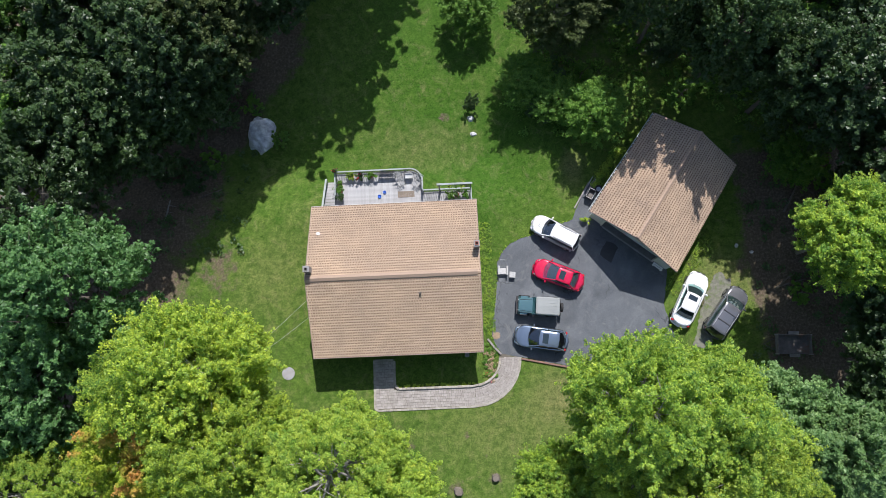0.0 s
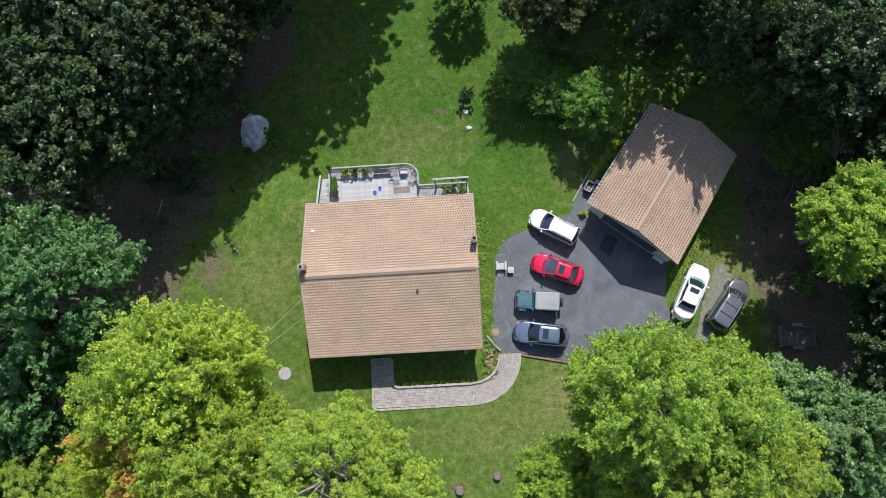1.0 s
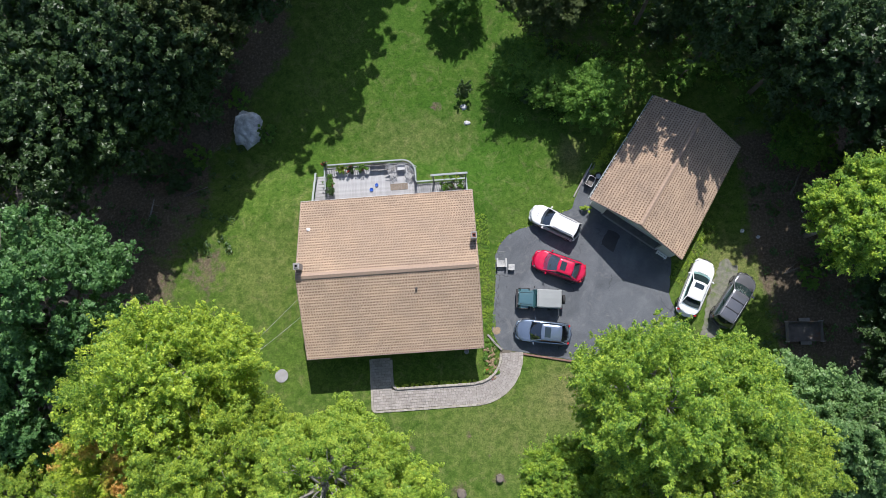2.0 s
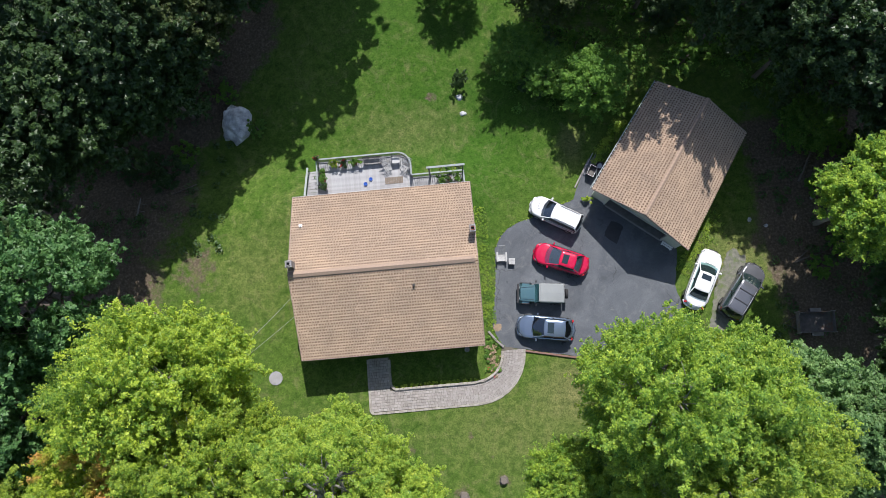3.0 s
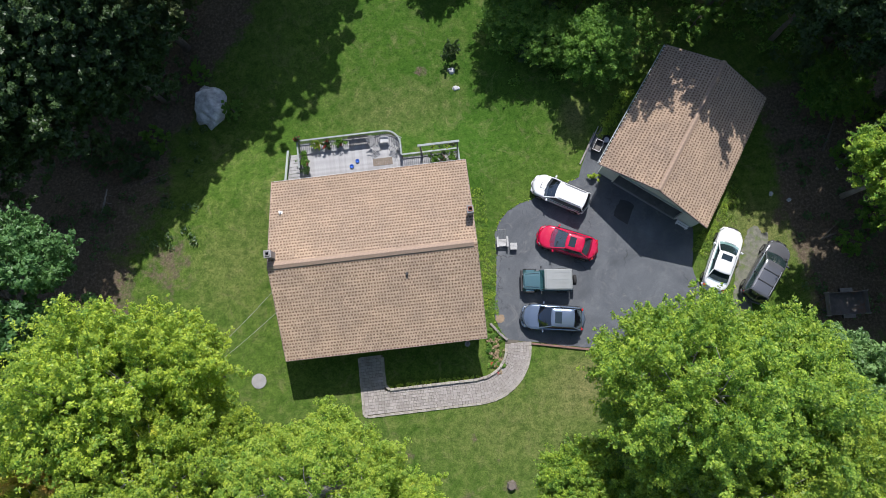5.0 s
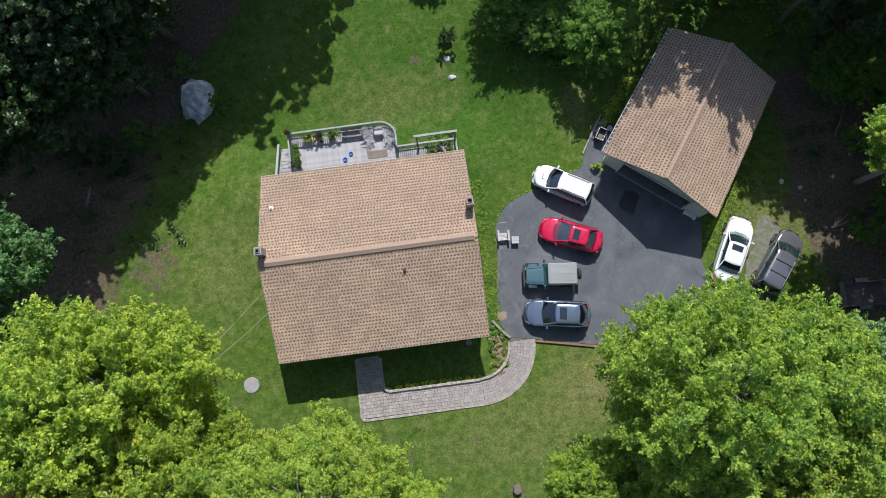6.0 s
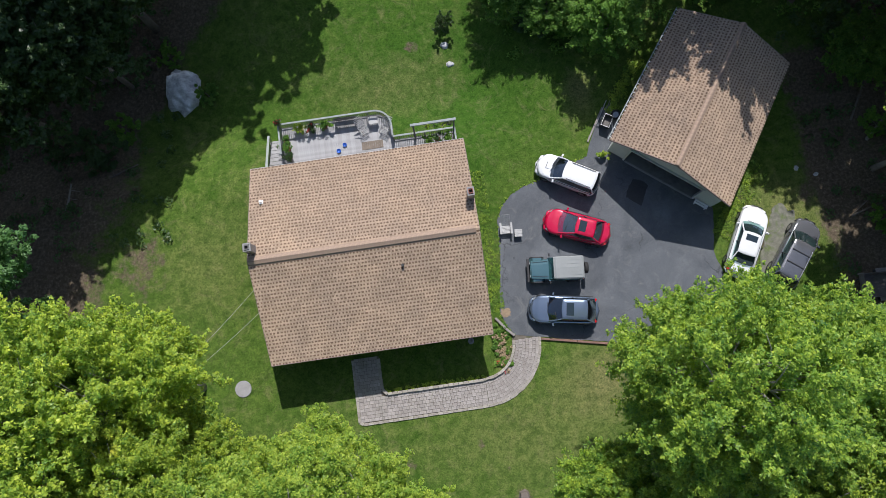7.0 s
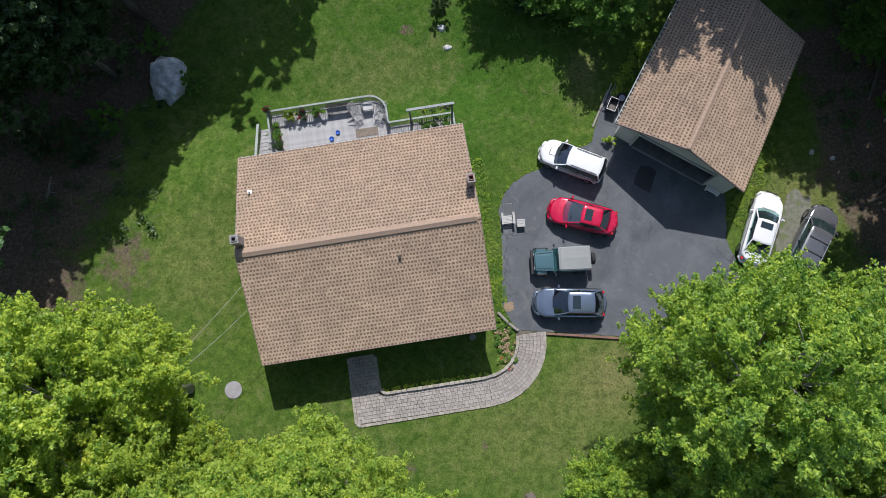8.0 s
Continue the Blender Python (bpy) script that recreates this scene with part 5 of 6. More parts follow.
def build_path():
    base = Geo()
    outline = [(-6.2, -6.35), (-6.2, -10.5), (-6.0, -10.6)]
    outline += [(PC.x + 3.98 * math.cos(a), PC.y + 3.98 * math.sin(a)) for a in [-math.pi / 2 + math.pi / 2 * i / 12 for i in range(13)]]
    outline += [(6.28, -6.58), (4.5, -6.24)]
    outline += [(PC.x + 2.12 * math.cos(a), PC.y + 2.12 * math.sin(a)) for a in [-math.pi / 2 * i / 10 for i in range(11)]]
    outline += [(-4.0, -8.86), (-4.36, -8.55), (-4.4, -6.35)]
    base.prism(outline, -0.15, 0.012)
    path = solo("paved_path", base, "joint", "curved front path of grey-brown concrete pavers", "path", kind="structure")
    r = random.Random(21)
    cache, rest, n = {}, Geo(), 0

    def paver(x, y, a, w, d):
        nonlocal n
        key = (round(w, 2), round(d, 2))
        m = pose(x, y, 0.03 + r.uniform(-0.006, 0.006), r.uniform(-0.8, 0.8), r.uniform(-0.8, 0.8), a + r.uniform(-1.2, 1.2))
        if n < 295 and x > -1.2:
            if key not in cache:
                g = Geo()
                g.box(key[0] - 0.014, key[1] - 0.014, 0.06, bevel=0.012)
                cache[key] = g.data("paver", "paver")
            part("paver", cache[key], None, path, m=m)
            n += 1
        else:
            rest.box(w - 0.014, d - 0.014, 0.06, m, bevel=0.012)

    def row(x, y, length, a, d, lens):
        """A row of pavers from x, y in the direction a (degrees)."""
        c, s = math.cos(radians(a)), math.sin(radians(a))
        u = 0.0
        while u < length - 0.05:
            w = min(r.choice(lens), length - u)
            if length - u - w < 0.1:
                w = length - u
            paver(x + c * (u + w / 2), y + s * (u + w / 2), a, w, d)
            u += w

    d = 0.2165
    for j in range(7):
        row(-6.03, -10.445 + d * (j + 0.5), 8.33, 0, d, (0.16, 0.22, 0.22, 0.3))
    for j in range(12):
        row(-6.03, -8.93 + d * (j + 0.5), 1.53, 0, d, (0.16, 0.22, 0.3))
    for i in range(22):
        a0 = -90 + i * 4.1
        for k in range(7):
            rr = 2.3 + 0.2195 * (k + 0.5)
            a = radians(a0 + 2.05 + (k % 2) * 0.5)
            paver(PC.x + rr * math.cos(a), PC.y + rr * math.sin(a), a0 + 2, 0.2195, rr * radians(4.1))
    tagged(part("paver_field", rest, "paver_rest", path), kind="stuff")
    # edging stones, inner ones raised as a low kerb
    def edge(pts, w, h, z, lens):
        u = 0
        for (ax, ay), (bx, by) in zip(pts, pts[1:]):
            L = math.hypot(bx - ax, by - ay)
            k = max(1, round(L / lens))
            for i in range(k):
                f = (i + 0.5) / k
                g = Geo()
                g.box(L / k - 0.012, w * r.uniform(0.9, 1.12), h, bevel=0.018)
                part("edging_stone", g, "edging", path, m=pose(ax + (bx - ax) * f, ay + (by - ay) * f, z + r.uniform(-0.01, 0.01), r.uniform(-2, 2), 0, math.degrees(math.atan2(by - ay, bx - ax)) + r.uniform(-2, 2)))

    outer = [(-6.1, -6.4), (-6.13, -10.4), (-5.9, -10.58), (2.2, -10.53)] + [(PC.x + 3.92 * math.cos(a), PC.y + 3.92 * math.sin(a)) for a in [-math.pi / 2 + math.pi / 2 * i / 7 for i in range(8)]]
    edge(outer, 0.17, 0.08, 0.04, 0.33)
    inner = [(-4.42, -6.5), (-4.42, -8.5), (-4.1, -8.84), (2.2, -8.84)] + [(PC.x + 2.2 * math.cos(a), PC.y + 2.2 * math.sin(a)) for a in [-math.pi / 2 + math.pi / 2 * i / 6 for i in range(7)]]
    edge(inner, 0.18, 0.24, 0.10, 0.34)


build_path()


def timber(x0, y0, x1, y1, w=0.15, h=0.17, mat="timber"):
    g = Geo()
    L = math.hypot(x1 - x0, y1 - y0)
    g.box(L, w, h, bevel=0.02)
    solo("landscape_timber", g, mat, "brown timber edging the asphalt driveway", "edging", pose((x0 + x1) / 2, (y0 + y1) / 2, h / 2 - 0.02, 0, 0, math.degrees(math.atan2(y1 - y0, x1 - x0))), "timber edging")


timber(6.3, -6.75, 8.6, -7.25)
timber(8.62, -7.26, 10.9, -7.76)
timber(3.55, -5.0, 4.1, -5.75, 0.16, 0.22, "timber_grey")
timber(4.12, -5.78, 4.62, -6.3, 0.16, 0.22, "timber_grey")
timber(11.55, 5.85, 12.95, 8.1, 0.12, 0.12, "timber_grey")


def low_plants(name, label, mat, spots, seed, size=0.1, per=26, rad=0.17, lift=0.1):
    """Ground plants that nobody could count."""
    pts = np.array([(x, y, ground_z(x, y) + lift) for x, y in spots])
    me = leaf_mesh(name, pts, np.full(len(pts), rad), per, size, mat, seed, 0.8)
    tagged(new(name, me), label, "plants", kind="stuff")


rb = random.Random(77)
low_plants("border_plants", "mixed green plants in the bed beside the path", "leaf_mid", [(rb.uniform(3.1, 4.2), rb.uniform(-8.2, -5.4)) for _ in range(46)], 31)
low_plants("dry_stems", "dry brown stems in the bed", "straw", [(rb.gauss(3.75, 0.25), rb.gauss(-7.2, 0.5)) for _ in range(24)], 32, 0.08)
low_plants("red_leaves", "dark red leafy plants in the bed", "red_flower", [(rb.gauss(3.6, 0.15), rb.gauss(-7.9, 0.15)) for _ in range(3)], 33, 0.07, 12)
low_plants("wall_plants", "green weeds along the house wall and drive", "leaf_lime", [(rb.uniform(3.2, 4.25), rb.uniform(-4.6, 5.0)) for _ in range(620)], 34, 0.04, 14, 0.1, 0.03)
low_plants("kerb_weeds", "bright green weeds along the low stone kerb", "leaf_maple", [(rb.uniform(-4.2, 2.4), -8.62 + rb.gauss(0, 0.06)) for _ in range(60)], 35, 0.07, 16, 0.12)
low_plants("garage_weeds", "bright green weeds beside the garage", "leaf_lime", [tuple(g_at(-0.09 + rb.gauss(0, 0.03), rb.uniform(0.28, 0.7), 0).xy) for _ in range(40)], 36, 0.07, 60, 0.3)
low_plants("verge_weeds", "green weeds beside the garage and parked cars", "leaf_lime", [tuple(g_at(1.05 + abs(rb.gauss(0, 0.09)), rb.uniform(-0.1, 0.45), 0).xy) for _ in range(420)], 37, 0.05, 18, 0.14, 0.05)
low_plants("undergrowth", "green undergrowth among the trees", "leaf_mid", [(x, y) for x, y in [(rb.uniform(7.5, 34), rb.uniform(12.5, 24)) for _ in range(330)] if y > 14 or x < 13 or x > 25.5], 38, 0.17, 30, 0.5)
low_plants("woodland_plants", "green plants scattered on the woodland floor", "leaf_dark", [(rb.uniform(25.2, 35), rb.uniform(-8, 13)) for _ in range(130)] + [(rb.uniform(-33, -17), rb.uniform(3, 24)) for _ in range(200)], 39, 0.15, 26, 0.4)


def edge_tufts():
    """Grass hanging over the edge of the asphalt."""
    spots = []
    for (x0, y0), (x1, y1) in zip(DRIVE[:12], DRIVE[1:13]):
        L = math.hypot(x1 - x0, y1 - y0)
        nx, ny = -(y1 - y0) / L, (x1 - x0) / L
        for _ in range(int(L * 9)):
            k, o = rb.random(), abs(rb.gauss(0, 0.09)) - 0.03
            spots.append((x0 + (x1 - x0) * k - nx * o, y0 + (y1 - y0) * k - ny * o))
    return spots


low_plants("edge_grass", "ragged grass along the asphalt edge", "leaf_lime", edge_tufts(), 41, 0.04, 12, 0.08, 0.03)


# ---- cars ----
def wheel(parent, x, y, r, w, rim="alloy"):
    g = Geo()
    n = 20
    prof = [(r * 0.62, -w / 2), (r * 0.92, -w / 2), (r, -w * 0.32), (r, w * 0.32), (r * 0.92, w / 2), (r * 0.62, w / 2)]
    rings = [[(k * math.cos(a), off, k * math.sin(a)) for a in [2 * math.pi * i / n for i in range(n)]] for k, off in prof]
    g.loft(rings, caps=False)
    wh = part("wheel", g, "rubber", parent, m=pose(x, y, r), smooth=True)
    g = Geo()
    side = 1 if y > 0 else -1
    ring = lambda k, off: [(k * math.cos(a), side * off, k * math.sin(a)) for a in [2 * math.pi * i / n for i in range(n)]]
    g.loft([ring(r * 0.63, w / 2 - 0.005), ring(r * 0.56, w / 2 - 0.01), ring(r * 0.5, w * 0.3)], caps=True)
    for k in range(5):
        a = 2 * math.pi * k / 5
        g.box(r * 0.52, 0.03, 0.07, Matrix.Translation((0, side * (w / 2 - 0.03), 0)) @ Matrix.Rotation(-a, 4, "Y") @ pose(r * 0.28, 0, 0))
    part("rim", g, rim, wh)
    return wh


def lerp_table(tab, x):
    for (x0, *a), (x1, *b) in zip(tab, tab[1:]):
        if x <= x1:
            k = 0 if x1 == x0 else max(0, (x - x0) / (x1 - x0))
            k = k * k * (3 - 2 * k) * 0.5 + k * 0.5
            return [p + (q - p) * k for p, q in zip(a, b)]
    return list(tab[-1][1:])


def end_pull(k):
    """How far the corners of nose and tail are drawn in."""
    return 0.36 * (max(0.0, abs(k - 0.5) * 2 - 0.62) / 0.38) ** 1.4 * math.copysign(1, k - 0.5)


def car(name, label, m, colour, L, W, table, belt, cabin, wheels, sunroof=None, rails=False, bars=(), scoop=False, plastic=False, glass="car_glass", rear_glass="car_glass", rear_seats=True):
    """table: (x from the rear 0..1, half-width share, top z). cabin: base rear, base front, top rear, top front (shares of L), half-widths base and top, roof z."""
    t = thing(name, label, "car", m, group="parked cars")
    g = Geo()
    n = 26
    rings = []
    for i in range(n + 1):
        k = i / n
        k = 0.5 - 0.5 * math.cos(math.pi * k) if i in (0, n) else k
        hw, zt = lerp_table(table, k)
        hw *= W / 2
        x = (k - 0.5) * L
        zs = min(belt, zt - 0.03)
        half = [(hw * 0.86, 0.2), (hw * 0.97, 0.3), (hw, 0.52), (hw * 0.985, zs * 0.9), (hw * 0.93, zs), (hw * 0.82, zt - 0.015), (hw * 0.5, zt + 0.012), (0, zt + 0.02)]
        pull = end_pull(k)
        full = half + [(-y, z) for y, z in half[-2::-1]]
        rings.append([(x - pull * (y / max(hw, 0.01)) ** 2, y, z) for y, z in full])
    g.loft(rings)
    body = part("body", g, colour, t, smooth=True)

    br, bf, tr, tf, wb, wt, zr = cabin
    zb = belt - 0.02

    def ring(xr, xf, w, z, bow):
        pts = []
        for k in range(9):
            s = -1 + 2 * k / 8
            pts.append(((xf - 0.5) * L + bow * (1 - s * s), s * w, z))
        for k in range(1, 8):
            pts.append(((xf + (xr - xf) * k / 8 - 0.5) * L, w * (1 + 0.03 * math.sin(math.pi * k / 8)), z))
        for k in range(9):
            s = 1 - 2 * k / 8
            pts.append(((xr - 0.5) * L - bow * 0.8 * (1 - s * s), s * w, z))
        for k in range(1, 8):
            pts.append(((xr + (xf - xr) * k / 8 - 0.5) * L, -w * (1 + 0.03 * math.sin(math.pi * k / 8)), z))
        return pts

    lo, hi = ring(br, bf, wb, zb, 0.16), ring(tr, tf, wt, zr, 0.07)
    md = [tuple(np.array(a) * 0.5 + np.array(b) * 0.5 + np.array((0, math.copysign(0.02, a[1]), 0.02))) for a, b in zip(lo, hi)]
    N = len(lo)
    for nm, i0, i1, lab in (("windshield", 0, 8, ""), ("side_window", 8, 16, ""), ("rear_window", 16, 24, ""), ("side_window", 24, 32, "")):
        g = Geo()
        idx = [i % N for i in range(i0, i1 + 1)]
        g.loft([[lo[i] for i in idx], [md[i] for i in idx], [hi[i] for i in idx]], closed=False, caps=False)
        part(nm, g, rear_glass if nm == "rear_window" else glass, t, smooth=True)
    # dashboard and parcel shelf, and the backs of the seats above them
    level = max(zb, lerp_table(table, 0.5)[1]) + 0.035
    k = (level - zb) / (zr - zb)
    at_level = [[a + (b - a) * k for a, b in zip(p, q)] for p, q in zip(lo, hi)]
    inside = [(x * 0.975 + 0.025 * ((br + bf) / 2 - 0.5) * L, y * 0.96) for x, y, z in at_level]
    g = Geo()
    g.prism(inside, level - 0.03, level)
    part("cabin_trim", g, "cabin", t)
    for sx, sy, sw in [(tf - 0.10, -wt * 0.55, 0.46), (tf - 0.10, wt * 0.55, 0.46)] + ([(tr + 0.035, -wt * 0.5, 0.5), (tr + 0.035, wt * 0.5, 0.5)] if rear_seats else []):
        g = Geo()
        h = zr - level - 0.16
        m_seat = pose((sx - 0.5) * L, sy, level + h * 0.3, 0, -14)
        g.box(0.13, sw, h * 0.6, m_seat, bevel=0.05)
        g.box(0.10, sw * 0.5, h * 0.34, m_seat @ pose(-0.01, 0, h * 0.5), bevel=0.04)
        part("seat", g, "seat_cloth", t)
    g = Geo()
    ring_pts = [((bf - 0.5) * L - 0.42 + 0.05 * math.cos(a), wt * 0.55 + 0.17 * math.sin(a), level + 0.06 + 0.16 * math.cos(a)) for a in [2 * math.pi * i / 16 for i in range(17)]]
    g.tube(ring_pts, 0.016, 6, caps=False)
    part("steering_wheel", g, "plastic", t)
    g = Geo()
    cx = ((tr + tf) / 2 - 0.5) * L
    sc = lambda k, dz: [(cx + (x - cx) * (k if k > 0.99 else (1 - (1 - k) * 0.6)), y * k, z + dz) for x, y, z in hi]
    g.loft([sc(1.012, -0.03), sc(1.015, 0.0), sc(0.96, 0.03), sc(0.7, 0.055), sc(0.35, 0.065), sc(0.05, 0.068)])
    roof = part("roof", g, colour, t, smooth=True)
    for i in (0, 8, 16, 24):
        g = Geo()
        g.tube([lo[i], md[i], hi[i]], [0.05, 0.045, 0.04], 6)
        part("pillar", g, colour, t)
    for i in (12, 28):
        g = Geo()
        g.tube([lo[i], md[i], hi[i]], 0.03, 5)
        part("door_pillar", g, "plastic", t)
    if sunroof:
        x0, x1, w = sunroof
        g = Geo()
        g.box((x1 - x0) * L, w, 0.02, pose(((x0 + x1) / 2 - 0.5) * L, 0, zr + 0.068), bevel=0.008)
        part("sunroof", g, "glass", roof, "dark glass sunroof")
    if rails:
        for s in (-1, 1):
            g = Geo()
            x0, x1 = (tr + 0.03 - 0.5) * L, (tf - 0.06 - 0.5) * L
            g.tube([(x0, s * wt * 0.9, zr + 0.03), (x0 + 0.12, s * wt * 0.9, zr + 0.09), (x1 - 0.12, s * wt * 0.9, zr + 0.09), (x1, s * wt * 0.9, zr + 0.03)], 0.022, 6)
            part("roof_rail", g, "steel" if bars else "plastic", roof)
    for b in bars:
        g = Geo()
        g.box(0.07, wt * 1.8, 0.03, pose((b - 0.5) * L, 0, zr + 0.1), bevel=0.008)
        part("crossbar", g, "plastic", roof)
    hw, zt = lerp_table(table, (bf + 1) / 2)
    # bonnet and boot lids lie just proud of the body
    for nm, x0, x1 in (("bonnet", bf + 0.035, 0.955), ("boot_lid", 0.035, br - 0.01)):
        if x1 - x0 < 0.05:
            continue
        g = Geo()
        rows = []
        for i in range(7):
            k = x0 + (x1 - x0) * i / 6
            hw_, zt_ = lerp_table(table, k)
            hw_ *= W / 2
            rows.append([((k - 0.5) * L - end_pull(k) * (s * 0.78) ** 2, s * hw_ * 0.78, zt_ + 0.02 - 0.024 * abs(s) ** 2) for s in (-1, -0.6, -0.2, 0.2, 0.6, 1)])
        g.loft(rows, closed=False, caps=False)
        part(nm, g, colour, t, smooth=True)
    if scoop:
        g = Geo()
        g.box(0.42, 0.5, 0.07, pose(0.3 * L, 0, zt + 0.04), bevel=0.03)
        sp = part("bonnet_scoop", g, colour, t)
        g = Geo()
        g.box(0.03, 0.42, 0.045, pose(0.3 * L + 0.215, 0, zt + 0.045))
        part("scoop_grille", g, "plastic", sp)
    for s in (-1, 1):
        zf = lerp_table(table, 0.985)[1]
        g = Geo()
        g.box(0.28, 0.13, 0.12, pose(0.5 * L - 0.36, s * W * 0.36, zf - 0.08, 0, 6, s * -34), bevel=0.04)
        part("headlamp", g, "lamp", t, "clear headlamp")
        zf = lerp_table(table, 0.02)[1]
        g = Geo()
        g.box(0.16, 0.2, 0.14, pose(-0.5 * L + 0.27, s * W * 0.37, zf - 0.13, 0, 0, s * 30), bevel=0.03)
        part("tail_lamp", g, "tail", t, "red tail lamp")
        g = Geo()
        xm_ = (bf - 0.06 - 0.5) * L
        g.box(0.12, 0.2, 0.14, pose(xm_, s * (W / 2 + 0.07), belt + 0.05, 0, 0, s * 12), bevel=0.04)
        part("mirror", g, colour, t)
        g = Geo()
        g.tube([((br + 0.02 - 0.5) * L, s * W * 0.487, belt - 0.03), ((bf - 0.02 - 0.5) * L, s * W * 0.487, belt - 0.03)], 0.018, 5)
        part("window_trim", g, "plastic", t)
        for k in wheels[:2]:
            wheel(t, (k - 0.5) * L, s * (W / 2 - wheels[3] / 2 + 0.015), wheels[2], wheels[3])
    for nm, x, sgn in (("front_bumper", 0.5 * L - 0.06, 1), ("rear_bumper", -0.5 * L + 0.06, -1)):
        g = Geo()
        hw_ = lerp_table(table, 0.99 if sgn > 0 else 0.01)[0] * W / 2
        pts = [(x - sgn * 0.36, -hw_ * 1.12, 0.42), (x - sgn * 0.12, -hw_ * 0.85, 0.42), (x + sgn * 0.03, 0, 0.42), (x - sgn * 0.12, hw_ * 0.85, 0.42), (x - sgn * 0.36, hw_ * 1.12, 0.42)]
        g.tube(pts, [0.1, 0.12, 0.12, 0.12, 0.1], 8)
        part(nm, g, "plastic" if plastic else colour, t, smooth=True)
    g = Geo()
    g.box(0.03, W * 0.4, 0.14, pose(0.5 * L - 0.01, 0, 0.62), bevel=0.01)
    part("grille", g, "plastic", t)
    for s in (-0.22, 0.22):
        g = Geo()
        xw = (bf - 0.5) * L + 0.06
        g.tube([(xw + 0.06, s + 0.2, zb + 0.05), (xw + 0.02, s - 0.22, zb + 0.08)], 0.010, 4)
        part("wiper", g, "black", t)
    return t


SEDAN = [(0.0, 0.72, 0.78), (0.03, 0.86, 0.93), (0.18, 0.97, 1.0), (0.5, 1.0, 1.0), (0.7, 1.0, 0.97), (0.85, 0.97, 0.88), (0.95, 0.88, 0.77), (1.0, 0.72, 0.6)]
SUV = [(0.0, 0.80, 0.95), (0.03, 0.92, 1.04), (0.18, 0.99, 1.08), (0.5, 1.0, 1.08), (0.7, 1.0, 1.04), (0.86, 0.97, 0.97), (0.96, 0.88, 0.86), (1.0, 0.70, 0.7)]

car("white_suv", "white estate SUV with roof rails and bonnet scoop", pose(9.70, 3.72, 0.035, 0, 0, 149.5), "white_car", 4.3, 1.7, SUV, 1.02, (0.035, 0.735, 0.085, 0.565, 0.76, 0.63, 1.50), (0.185, 0.80, 0.32, 0.2), rails=True, scoop=True, glass="privacy_glass", rear_glass="privacy_glass", rear_seats=False)
car("red_sedan", "bright red coupe with dark sunroof", pose(9.74, 0.10, 0.035, 0, 0, 157), "red_car", 4.42, 1.75, SEDAN, 0.93, (0.12, 0.765, 0.265, 0.53, 0.74, 0.56, 1.33), (0.185, 0.81, 0.31, 0.2), sunroof=(0.39, 0.495, 0.72))
car("silver_coupe_suv", "silver-blue fastback car with black rear glass and sunroof", pose(7.98, -5.12, 0.035, 0, 0, 170), "silver_car", 4.52, 1.82, [(a, b, c * 1.06) for a, b, c in SEDAN], 1.0, (0.075, 0.725, 0.20, 0.54, 0.76, 0.62, 1.44), (0.185, 0.81, 0.34, 0.22), sunroof=(0.385, 0.49, 0.8), glass="privacy_glass", rear_glass="privacy_glass", rear_seats=False)
car("white_sedan", "white saloon car with sunroof on the grass", pose(20.5, -2.42, 0.01, 0, 0, 62), "white_car", 4.85, 1.84, SEDAN, 0.95, (0.14, 0.73, 0.29, 0.58, 0.75, 0.60, 1.36), (0.185, 0.81, 0.31, 0.2), sunroof=(0.47, 0.555, 0.74), glass="green_glass")
car("grey_suv", "dark grey SUV with roof bars on the grass", pose(23.38, -3.6, 0.01, 0, 0, 52), "grey_car", 4.75, 1.86, SUV, 1.1, (0.03, 0.745, 0.10, 0.60, 0.82, 0.68, 1.66), (0.185, 0.80, 0.36, 0.24), rails=True, bars=(0.28, 0.46), plastic=True, glass="green_glass", rear_glass="privacy_glass", rear_seats=False)


